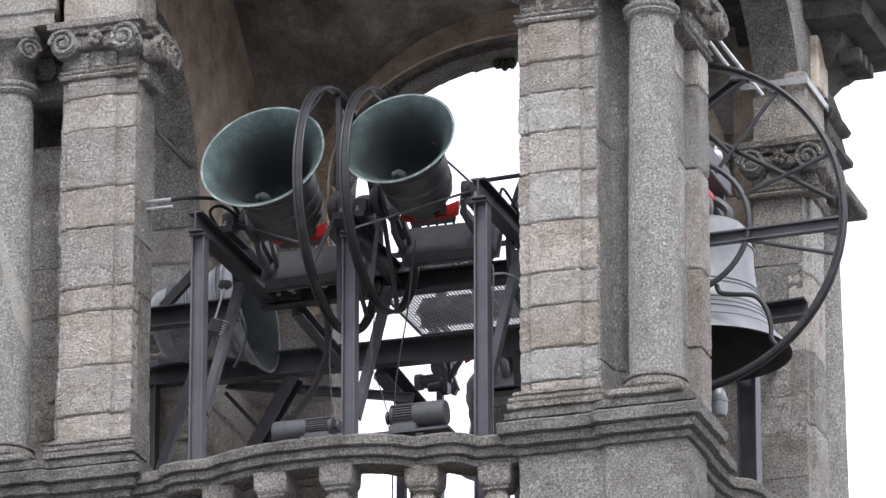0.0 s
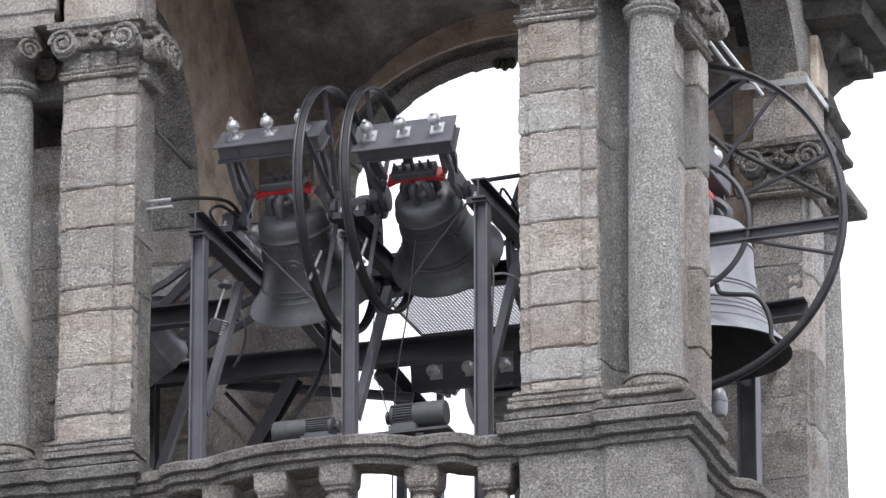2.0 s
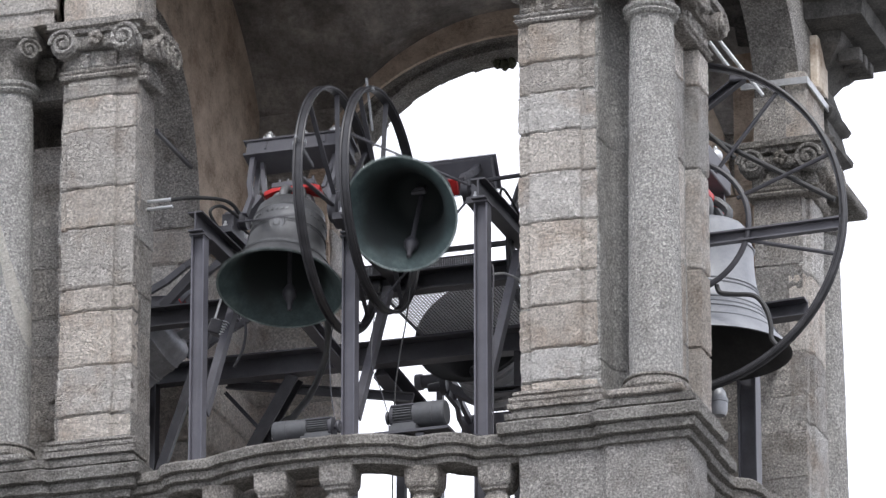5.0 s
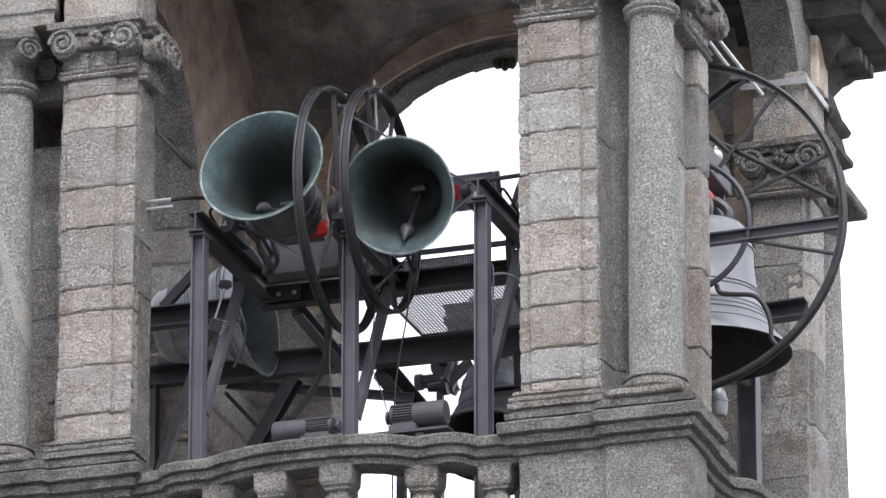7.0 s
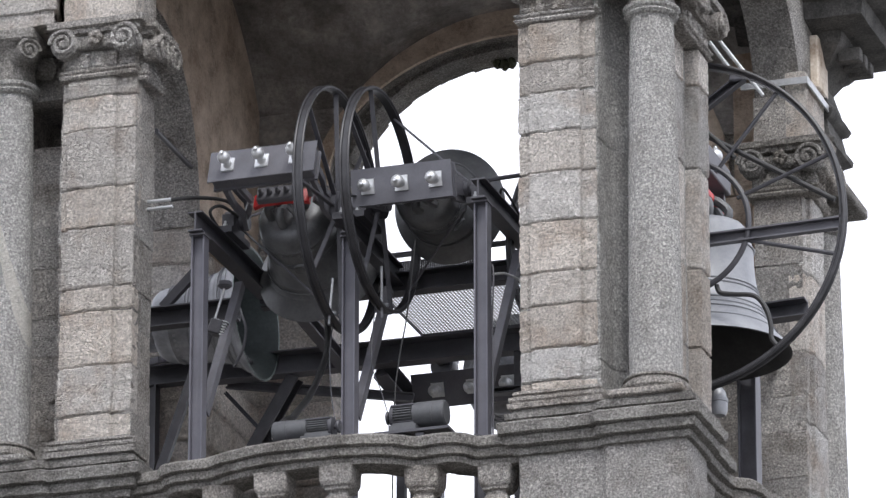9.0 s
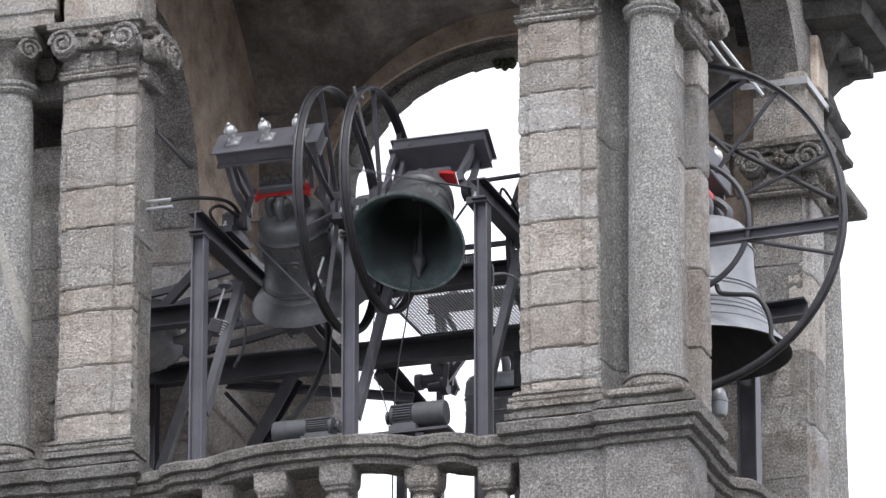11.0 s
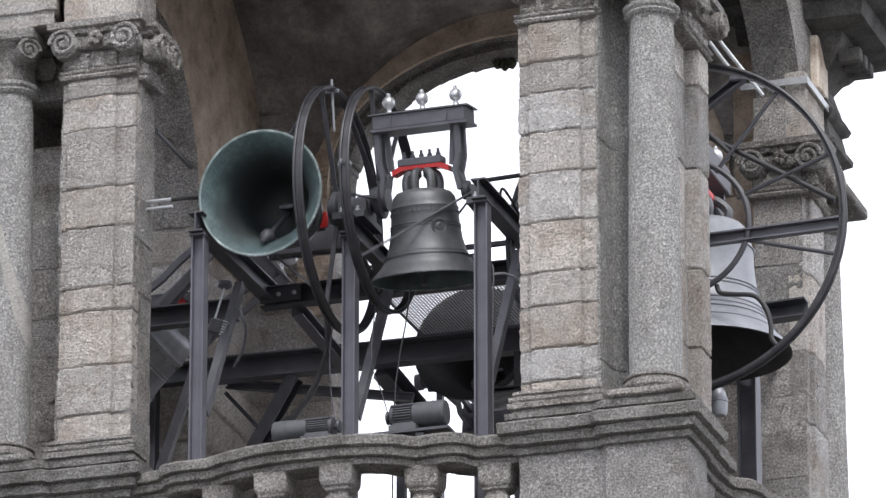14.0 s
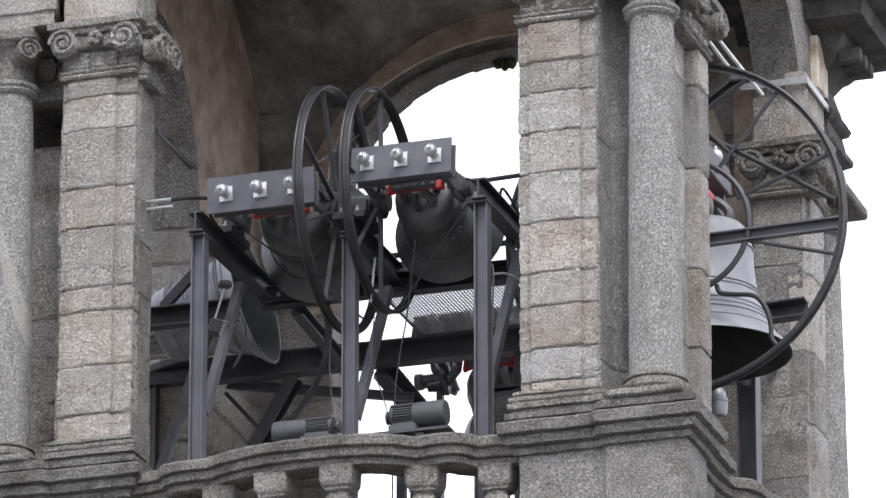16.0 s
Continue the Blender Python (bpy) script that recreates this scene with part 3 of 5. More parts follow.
def column(x, y, label, stone=None, wide=0.25):
    ob = thing("column", label, "column", pose(x, y, 0), "belfry corner columns")
    bm = bmesh.new()
    lathe(bm, [(0.186, 0.16), (0.188, 0.4), (0.186, 0.95), (0.178, 1.6), (0.167, 2.3), (0.155, 2.90)], 48, cap=True)
    part("shaft", bm, stone or GRANITE_COLUMN, ob, rough=(0.045, 0.0035, 9))
    bm = bmesh.new()
    lathe(bm, [(0.186, 0.165), (0.222, 0.15), (0.23, 0.135), (0.215, 0.125), (0.225, 0.11), (0.25, 0.085), (0.255, 0.06), (0.24, 0.035), (0.235, 0.03)], 40, cap=True)
    part("base_ring", bm, CORNICE, ob, smooth=True)
    bm = bmesh.new()
    box(bm, (-0.285, -0.255, -0.018), (0.265, 0.27, 0.034), chamfer=0.012)
    part("plinth", bm, GRANITE, ob, rough=(0.05, 0.004, 10))
    bm = bmesh.new()
    lathe(bm, [(0.155, 2.86), (0.182, 2.872), (0.198, 2.89), (0.185, 2.905), (0.18, 2.91), (0.20, 2.925), (0.205, 2.945), (0.185, 2.96), (0.165, 2.965)], 40, cap=True)
    part("astragal", bm, GRANITE_COLUMN, ob, smooth=True)
    bm = bmesh.new()
    lathe(bm, [(0.165, 2.96), (0.165, 3.1), (0.2, 3.2), (0.24, 3.24)], 32, cap=True)
    for q in range(4):
        volute(bm, Matrix.Rotation(radians(45 + 90 * q), 4, "Z") @ Matrix.Translation((0, -0.20, 3.16)))
    box(bm, (-wide, -wide, 3.24 - 2 * (wide - 0.25)), (wide, wide, 3.33 - 2 * (wide - 0.25)), chamfer=0.015)
    part("capital", bm, CORNICE, ob, "weathered scrolled stone capital", smooth=True)
    return ob


column(0.955, 0.14, "round weathered granite column at the tower's front corner")
column(2 * CX - 1.013, 0.14, "round granite column with a pale slanting vein", VEINED)
column(0.935, YB - 0.16, "round granite column at the tower's far corner", wide=0.32)

# imposts: scrolled capitals on the jambs of the arches
for k, m, w, stone in ((3, pose(0.925, 3.80, 0), 0.52, CORNICE), (1, pose(-2.87, 0.24, 0, 0, 0, 90), 0.30, GRANITE)):
    capital(piers[k], m, w, 0.12, 2.87, stone)

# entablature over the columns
# far cornice: dirt, plus the shade of its underside put into the colour
DIRTY_SHADED = material("dirty_shaded_cornice", [(0.30, (0.025, 0.024, 0.023)), (0.45, (0.06, 0.058, 0.055)), (0.55, (0.11, 0.106, 0.10)), (0.70, (0.2, 0.19, 0.18))], scale=5, fine=50, fine_mix=0.5, rough=(0.85, 0.97), bump=0.8, bump_size=0.02)
for k, up in ((0, 0.0), (1, 0.0), (3, 0.16)):
    bm = bmesh.new()
    e = 1.24 if k != 3 else 1.15
    poly = mapped([(0.62, -0.06), (e, -0.06), (e, 0.50), (1.07, 0.50), (0.74, 0.44)], k)
    low = [(-0.12, 3.25), (-0.10, 3.40), (-0.04, 3.49), (0.015, 3.52), (0.02, 3.56), (-0.02, 3.60), (-0.05, 3.74), (-0.01, 3.765), (0.015, 3.81), (-0.03, 3.86), (-0.06, 3.95), (-0.10, 4.085)]
    if k != 3:
        low = [(-0.05, 3.335), (0.0, 3.345), (0.0, 3.45), (0.02, 3.46), (0.02, 3.60), (0.05, 3.64), (0.05, 3.70), (0.0, 3.71)]
    moulding(bm, poly, low + [(-0.04, 4.02 + up), (0.0, 4.05 + up), (0.04, 4.10 + up), (0.11, 4.16 + up), (0.13, 4.24 + up), (0.18 + up, 4.27 + up), (0.20 + up, 4.40 + up), (0.24 + 1.6 * up, 4.44 + up), (0.28 + 1.6 * up, 5.0 + up)])
    part("entablature", bm, GRANITE_PALE if k == 1 else GRANITE if k != 3 else DIRTY_SHADED, piers[k], "stone entablature with a projecting cornice", rough=(0.06, 0.006, 8))
for i in range(3):
    bm = bmesh.new()
    box(bm, (1.20, 4.48 + 0.17 * i, 4.20), (1.38, 4.57 + 0.17 * i, 4.31), chamfer=0.008)
    part("bracket", bm, DIRTY_SHADED, piers[3])
bm = bmesh.new()
box(bm, (1.03, 4.26, 3.92), (1.10, 4.56, 4.36), chamfer=0.01)
part("rendered_block", bm, RENDER_PINK, piers[3], "ochre rendered block under the cornice")

# ---- balustrade in front of the bells ----
RAIL = [(-2.95, 0.10), (-2.62, 0.06), (-2.50, -0.06), (-2.22, -0.08), (-2.05, -0.16), (-1.80, -0.24), (-1.46, -0.27), (-1.12, -0.25), (-0.88, -0.17), (-0.74, -0.06), (-0.46, -0.08), (-0.34, 0.05), (0.02, 0.08)]


def balustrade(m, label, xs):
    ob = thing("balustrade", label, "balustrade", m, "belfry balustrades")
    path = [p.to_2d() for p in smooth_path([(x, y, 0) for x, y in RAIL], 5)]
    for name, prof, mat in (("handrail", [(-0.09, -0.385), (-0.135, -0.38), (-0.14, -0.34), (-0.128, -0.332), (-0.175, -0.325), (-0.18, -0.275), (-0.168, -0.265), (-0.21, -0.258), (-0.215, -0.20), (-0.195, -0.18), (0.11, -0.175), (0.12, -0.30), (0.09, -0.385)], CORNICE),
                            ("bottom_rail", [(-0.17, -1.05), (-0.17, -0.96), (-0.13, -0.93), (0.11, -0.93), (0.13, -1.05)], CORNICE)):
        bm = bmesh.new()
        rings = []
        for i, p in enumerate(path):
            t = (path[min(i + 1, len(path) - 1)] - path[max(i - 1, 0)]).normalized()
            nrm = Vector((-t.y, t.x))
            rings.append([(p.x + nrm.x * (o + 0.08), p.y + nrm.y * (o + 0.08), z) for o, z in prof])
        ring_bridge(bm, rings)
        part(name, bm, mat, ob, rough=(0.05, 0.005, 9))
    sizes = [(0.075, -0.94), (0.095, -0.90), (0.095, -0.85), (0.06, -0.83), (0.085, -0.76), (0.105, -0.68), (0.09, -0.61), (0.07, -0.575), (0.07, -0.56), (0.095, -0.548), (0.095, -0.532), (0.108, -0.52), (0.118, -0.49), (0.124, -0.373)]
    for x in xs:
        q = min(path, key=lambda p: abs(p.x - x))
        bm = bmesh.new()
        ring_bridge(bm, [[(q.x + sx * s, q.y + 0.06 + sy * s * 0.95, z) for sx, sy in ((-1, -1), (1, -1), (1, 1), (-1, 1))] for s, z in sizes])
        bmesh.ops.bevel(bm, geom=[e for e in bm.edges if abs(e.verts[0].co.z - e.verts[1].co.z) > 0.008], offset=0.012, segments=1, affect="EDGES")
        part("baluster", bm, GRANITE, ob, rough=(0.05, 0.004, 12))
    return ob


balustrade(pose(0, 0, 0), "curved grey stone balustrade with square balusters before the bells", (-2.62, -2.18, -1.72, -1.24, -0.71, -0.20))
balustrade(pose(2 * CX, YB, 0, 0, 0, 180), "grey stone balustrade across the rear opening", (-2.62, -2.18, -1.72, -1.24, -0.71, -0.20))
balustrade(pose(XR + 0.02, 4.05, 0, 0, 0, 90), "grey stone balustrade across the great bell's opening", (-2.62, -2.18, -1.72, -1.24, -0.71, -0.30))


# ---- bells ----
def bell_shell(r, top, lip):
    """Outer and inner profile of a bell from crown to lip, as (radius, z)."""
    h = top - lip
    outer = [(0.001, top), (0.36 * r, top - 0.005 * h), (0.47 * r, top - 0.03 * h), (0.53 * r, top - 0.08 * h), (0.555 * r, top - 0.16 * h), (0.57 * r, top - 0.2 * h), (0.585 * r, top - 0.21 * h), (0.575 * r, top - 0.225 * h),
             (0.585 * r, top - 0.38 * h), (0.62 * r, top - 0.55 * h), (0.68 * r, top - 0.7 * h), (0.70 * r, top - 0.715 * h), (0.70 * r, top - 0.73 * h), (0.76 * r, top - 0.81 * h), (0.78 * r, top - 0.82 * h), (0.79 * r, top - 0.84 * h), (0.87 * r, top - 0.9 * h), (0.955 * r, top - 0.955 * h), (0.99 * r, top - 0.985 * h), (r, lip + 0.004)]
    inner = [(0.985 * r, lip), (0.962 * r, lip + 0.004), (0.87 * r, lip + 0.05 * h), (0.74 * r, lip + 0.16 * h), (0.62 * r, lip + 0.32 * h), (0.54 * r, lip + 0.55 * h), (0.50 * r, lip + 0.70 * h), (0.46 * r, lip + 0.79 * h), (0.38 * r, lip + 0.865 * h), (0.26 * r, lip + 0.91 * h), (0.12 * r, lip + 0.93 * h), (0.001, lip + 0.935 * h)]
    return outer, inner


def finial(bm, x, z, r=0.046, y=0.0):
    m = Matrix.Translation((x, y, z))
    box(bm, (x - 0.05, y - 0.055, z), (x + 0.05, y + 0.055, z + 0.012))
    ball = [(r * math.sin(t), 0.05 + r - r * math.cos(t)) for t in [0.42 + (math.pi - 0.75) * i / 9 for i in range(10)]]
    lathe(bm, [(0.034, 0.012), (0.028, 0.02), (0.02, 0.034), (0.018, 0.046), *ball, (0.014, 0.05 + 2 * r), (0.016, 0.058 + 2 * r), (0.012, 0.070 + 2 * r), (0.001, 0.074 + 2 * r)], 20, m)


def wheel(parent, x, r, spokes, start=10.0, axis_part="wheel", hub=0.09, gap=0.058, far=None, post=None):
    """A rope wheel in the plane across x: two round rims, flat spokes and a hub."""
    bm = bmesh.new()
    for dx in (-gap / 2, gap / 2):
        tube(bm, [(x + dx, r * math.cos(2 * math.pi * i / 72), r * math.sin(2 * math.pi * i / 72)) for i in range(72)], 0.011, 8, closed=True)
    lathe(bm, [(r - 0.02, -gap / 2), (r - 0.004, -gap / 2), (r - 0.004, gap / 2), (r - 0.02, gap / 2), (r - 0.02, -gap / 2)], 72, Matrix.Translation((x, 0, 0)) @ Matrix.Rotation(radians(90), 4, "Y"))
    w = part(axis_part, bm, BLACK_STEEL, parent, "black painted steel rope wheel with double rim", smooth=True)
    for k in range(spokes):
        a = radians(start) + 2 * math.pi * k / spokes
        if math.sin(a) < -0.5:
            continue
        bm = bmesh.new()
        beam(bm, (x, hub * math.cos(a), hub * math.sin(a)), (x, (r - 0.01) * math.cos(a), (r - 0.01) * math.sin(a)), 0.034, 0.012, "flat", up=(0, -math.sin(a), math.cos(a)))
        part("spoke", bm, DARK_STEEL, w)
    if post is not None:
        c, q = math.cos(radians(post)), -math.sin(radians(post))
        bm = bmesh.new()
        tube(bm, [(x, (r - 0.32) * q, (r - 0.32) * c), (x, (r + 0.07) * q, (r + 0.07) * c)], 0.010, 8)
        tube(bm, [(x - 0.05, (r - 0.02) * q, (r - 0.02) * c), (x + 0.05, (r - 0.02) * q, (r - 0.02) * c)], 0.016, 8)
        part("rope_post", bm, PALE_BRONZE, w, "grey steel rope post on the rim", smooth=True)
    bm = bmesh.new()
    lathe(bm, [(0.001, -0.06), (hub, -0.06), (hub, -0.03), (hub + 0.05, -0.02), (hub + 0.05, 0.02), (hub, 0.03), (hub, 0.06), (0.001, 0.06)], 24, Matrix.Translation((x, 0, 0)) @ Matrix.Rotation(radians(90), 4, "Y"))
    part("hub", bm, DARK_STEEL, w, smooth=True)
    if far is not None:
        for a in (-34, 220):
            bm = bmesh.new()
            tube(bm, [(far, 0.03 * math.cos(radians(a)), 0.03 * math.sin(radians(a))), (x, (r - 0.02) * math.cos(radians(a)), (r - 0.02) * math.sin(radians(a)))], 0.009, 6)
            part("stay_rod", bm, STEEL, w, smooth=True)
    return w


def swinging_bell(name, label, m, r, lip, top, yoke_half, hb, shell_mat, inside_mat, ball_step, wheel_x=None, wheel_r=0.8, group="belfry bells", n_ball=3, wheel_spokes=8, wheel_start=10, ball_r=0.048, aside=0.0, post=None):
    """A bell under its headstock, axle along x at the origin, mouth down at z = lip; hb: height of the ball finials."""
    ob = thing(name, label, "bell", m, group)
    outer, inner = bell_shell(r, top, lip)
    bm = bmesh.new()
    lathe(bm, outer, 56)
    bell = part("bell", bm, shell_mat, ob, smooth=True)
    bm = bmesh.new()
    lathe(bm, inner[1:], 56)
    part("bell_inside", bm, inside_mat, bell, "greenish inner face of the bell" if inside_mat is PATINA_SHADED else "dark inner face of the bell", smooth=True)
    bm = bmesh.new()
    lathe(bm, [outer[-1], *inner[:2]], 56)
    part("lip", bm, inside_mat if inside_mat is INSIDE_SHADE else LIP, bell, "worn pale rim of the bell", smooth=True)
    # crown loops
    bm = bmesh.new()
    for i in range(6):
        a = 2 * math.pi * i / 6 + 0.3
        c, s = math.cos(a), math.sin(a)
        tube(bm, smooth_path([(0.27 * r * c, 0.27 * r * s, top - 0.01), (0.285 * r * c, 0.285 * r * s, top + 0.055), (0.25 * r * c, 0.25 * r * s, top + 0.115), (0.15 * r * c, 0.15 * r * s, top + 0.135)], 4), 0.033, 10)
    part("crown", bm, shell_mat, bell, smooth=True)
    zc = top + 0.125
    # red clamp, arched along the headstock
    bm = bmesh.new()
    rings = []
    for i in range(15):
        u = -1 + 2 * i / 14
        x, z = u * 0.215, zc + 0.035 * min(1.0, 2.6 * (1 - abs(u)))
        rings.append([(x, -0.055, z), (x, 0.055, z), (x, 0.055, z + 0.04), (x, -0.055, z + 0.04)])
    ring_bridge(bm, rings)
    part("clamp", bm, RED, ob, "red painted steel clamp over the crown")
    bm = bmesh.new()
    box(bm, (-0.17, -0.06, zc + 0.06), (0.17, 0.06, zc + 0.12), chamfer=0.01)
    for i in range(5):
        lathe(bm, [(0.02, zc + 0.10), (0.02, zc + 0.145), (0.012, zc + 0.15), (0.011, zc + 0.18), (0.001, zc + 0.18)], 8, Matrix.Translation((-0.13 + 0.065 * i, 0, 0)))
    part("clamp_bolts", bm, STEEL, ob)
    bz1 = hb - 0.058 - 0.046
    bz0 = bz1 - 0.135
    bm = bmesh.new()
    box(bm, (-yoke_half, -0.12, bz0 + 0.02), (yoke_half, 0.12, bz1 - 0.012), chamfer=0.006)
    box(bm, (-yoke_half - 0.025, -0.135, bz1 - 0.012), (yoke_half + 0.025, 0.135, bz1))
    box(bm, (-yoke_half - 0.015, -0.128, bz0), (yoke_half + 0.015, 0.128, bz0 + 0.02))
    box(bm, (-yoke_half * 0.62, -0.13, bz0 + 0.04), (-yoke_half * 0.58, 0.13, bz1 - 0.03))
    box(bm, (yoke_half * 0.58, -0.13, bz0 + 0.04), (yoke_half * 0.62, 0.13, bz1 - 0.03))
    bm.transform(Matrix.Translation((aside, 0, 0)))
    yoke = part("headstock", bm, STEEL, ob, "grey painted steel box headstock")
    for i in range(n_ball):
        bm = bmesh.new()
        finial(bm, aside + (i - (n_ball - 1) / 2) * ball_step, bz1, ball_r)
        part("finial", bm, SILVER, yoke, "silver painted ball finial", smooth=True)
    xs = yoke_half - 0.05
    for s in (-1, 1):
        for dy in (-0.07, 0.07):
            bm = bmesh.new()
            pts = [(s * xs, dy, bz0), (s * xs, dy, bz0 * 0.55), (s * (xs - 0.03), dy, bz0 * 0.3), (s * xs, dy, 0.0)]
            for p, q in zip(pts, pts[1:]):
                beam(bm, p, q, 0.05, 0.035, "flat", up=(1, 0, 0))
            part("side_arm", bm, STEEL, ob)
        bm = bmesh.new()
        beam(bm, (s * (xs - 0.05), 0, bz0), (s * 0.23, 0, zc + 0.05), 0.05, 0.03, "flat", up=(1, 0, 0))
        part("stay", bm, STEEL, ob)
        bm = bmesh.new()
        beam(bm, (s * 0.25, 0, zc + 0.02), (s * (xs + 0.02), 0, 0.02), 0.09, 0.04, "flat", up=(1, 0, 0))
        part("bearing_arm", bm, STEEL, ob)
        bm = bmesh.new()
        lathe(bm, [(0.001, 0), (0.07, 0), (0.07, 0.05), (0.04, 0.06), (0.032, 0.16), (0.001, 0.16)], 20, Matrix.Translation((s * xs, 0, 0)) @ Matrix.Rotation(radians(90 * s), 4, "Y"))
        part("axle_stub", bm, DARK_STEEL, ob, smooth=True)
    if wheel_x is not None:
        wheel(ob, wheel_x, wheel_r, wheel_spokes, wheel_start, far=-math.copysign(xs + 0.08, wheel_x), post=post)
    clapper = new("clapper")
    clapper.parent = ob
    clapper.matrix_basis = Matrix.Translation((0, 0, top - 0.10))
    bm = bmesh.new()
    tube(bm, [(0, 0, 0), (0, 0, lip - top + 0.2)], 0.018, 8)
    lathe(bm, [(0.001, 0.08), (0.026, 0.07), (0.052, 0.025), (0.052, -0.015), (0.03, -0.05), (0.017, -0.09), (0.017, -0.125), (0.001, -0.13)], 16, Matrix.Translation((0, 0, lip - top + 0.16)))
    part("clapper_ball", bm, DARK_STEEL, clapper, "dark steel clapper", smooth=True)
    zi = top - (top - lip) * 0.065
    bm = bmesh.new()
    box(bm, (-0.04, -0.075, zi - 0.085), (0.04, -0.035, zi + 0.01), chamfer=0.008)
    box(bm, (-0.055, -0.06, zi - 0.11), (0.055, -0.03, zi - 0.06), chamfer=0.006)
    part("crown_bolt", bm, STEEL, bell, "grey clapper mount inside the crown")

    return ob, clapper


LX, RX, FY = -2.096, -1.070, 1.10
LZ, RZ = 2.09, 2.13
bell_l, clap_l = swinging_bell("swinging_bell", "large dark bronze bell swinging under a grey headstock with silver balls", pose(LX, FY, LZ), 0.475, -0.68, 0.05, 0.385, 0.77, BRONZE, PATINA_SHADED, 0.262, 0.37, 0.91, wheel_start=22, post=95)
bell_r, clap_r = swinging_bell("swinging_bell", "smaller dark bronze bell swinging beside the larger one", pose(RX, FY, RZ), 0.430, -0.635, 0.03, 0.355, 0.72, BRONZE, PATINA_SHADED, 0.257, -0.33, 0.83, wheel_start=5, aside=0.032, post=80)
bell_s, clap_s = swinging_bell("swinging_bell", "dull grey bell swinging in the side opening", pose(-3.585, 2.475, 1.86, 0, 0, 90), 0.52, -0.73, 0.06, 0.56, 1.03, GREY_BRONZE, DULL_GREEN_SHADED, 0.31, n_ball=4, ball_r=0.066)
bell_b, clap_b = swinging_bell("swinging_bell", "grey bell swinging in the rear opening", pose(-1.39, 3.9, 1.665), 0.48, -0.64, 0.07, 0.46, 0.80, GREY_BRONZE, INSIDE_SHADE, 0.28)


def bell_relief(ob, r, top, lip, face=None, medal_z=0.0, mat=None, lines=((0.40, 0.592), (0.43, 0.597), (0.76, 0.735))):
    """Cast decoration: a worn line of lettering under the shoulder, bead lines, and a round medallion on one face."""
    bell = next(k for k in ob.children if k.name.startswith("bell"))
    h = top - lip
    mat = mat or BRONZE
    rnd = random.Random(int(r * 1000))
    bm = bmesh.new()
    z = top - 0.25 * h
    for i in range(46):
        if rnd.random() < 0.12:
            continue
        w, d = rnd.uniform(0.008, 0.014), rnd.uniform(0.016, 0.024)
        a = 2 * math.pi * i / 46
        box(bm, (-w, -0.583 * r - 0.003, z - d), (w, -0.56 * r, z), m=Matrix.Rotation(a, 4, "Z"))
    tagged(part("lettering", bm, mat, bell, "worn raised lettering"), kind="stuff")
    if face is not None:
        bm = bmesh.new()
        rm = 0.615 * r
        lathe(bm, [(0.001, 0.016), (0.022, 0.016), (0.03, 0.009), (0.045, 0.009), (0.05, 0.014), (0.058, 0.014), (0.062, -0.006)], 24,
              Matrix.Rotation(radians(face), 4, "Z") @ Matrix.Translation((0, -rm + 0.012, medal_z)) @ Matrix.Rotation(radians(94), 4, "X"))
        part("medallion", bm, BRONZE, bell, "round cast medallion", smooth=True)
    for f, k in lines:
        bm = bmesh.new()
        z = top - f * h
        tube(bm, [(k * r * math.cos(2 * math.pi * i / 56), k * r * math.sin(2 * math.pi * i / 56), z) for i in range(56)], 0.0055, 6, closed=True)
        part("bead_line", bm, mat, bell, smooth=True)


bell_relief(bell_l, 0.475, 0.05, -0.68, 4, -0.29)
bell_relief(bell_r, 0.430, 0.03, -0.635, 40, -0.28)
RINGS = ((0.40, 0.592), (0.43, 0.598), (0.62, 0.652), (0.65, 0.664), (0.76, 0.735), (0.79, 0.752), (0.86, 0.825))
bell_relief(bell_s, 0.52, 0.06, -0.73, mat=GREY_BRONZE, lines=RINGS)
bell_relief(bell_b, 0.48, 0.07, -0.64, mat=GREY_BRONZE, lines=RINGS)

# the great bell at rest in the right-hand opening
big = thing("great_bell", "pale grey bronze bell hanging still with a large spoked wheel", "bell", pose(0.80, 1.95, 1.74), "belfry bells")
outer, inner = bell_shell(0.64, 0.24, -0.77)
bm = bmesh.new()
lathe(bm, outer, 64)
bb = part("bell", bm, PALE_BRONZE, big, smooth=True)
for z in (0.02, -0.30, -0.33, -0.46, -0.50, -0.54, -0.62):
    rr = next(r0 + (r1 - r0) * (z0 - z) / (z0 - z1) for (r0, z0), (r1, z1) in zip(outer, outer[1:]) if z1 <= z <= z0) + 0.003
    bm = bmesh.new()
    lathe(bm, [(rr - 0.012, z - 0.007), (rr + 0.003, z - 0.007), (rr + 0.006, z), (rr + 0.001, z + 0.007), (rr - 0.012, z + 0.007)], 64)
    part("cast_band", bm, PALE_BRONZE, bb, smooth=True)
bm = bmesh.new()
lathe(bm, [(outer[-1][0], outer[-1][1]), *inner], 64)
part("bell_inside", bm, INSIDE_SHADE, bb, "black inner face of the bell", smooth=True)
bm = bmesh.new()
for i in range(6):
    a = 2 * math.pi * i / 6
    c, s = math.cos(a), math.sin(a)
    tube(bm, smooth_path([(0.16 * c, 0.16 * s, 0.23), (0.2 * c, 0.2 * s, 0.32), (0.1 * c, 0.1 * s, 0.42), (0.03 * c, 0.03 * s, 0.43)], 4), 0.035, 8)
part("crown", bm, BRONZE, bb, smooth=True)
bm = bmesh.new()
box(bm, (-0.10, -0.3, 0.40), (0.10, 0.3, 0.46), chamfer=0.01)
part("clamp", bm, RED, big, "red painted steel clamp over the crown")
bm = bmesh.new()
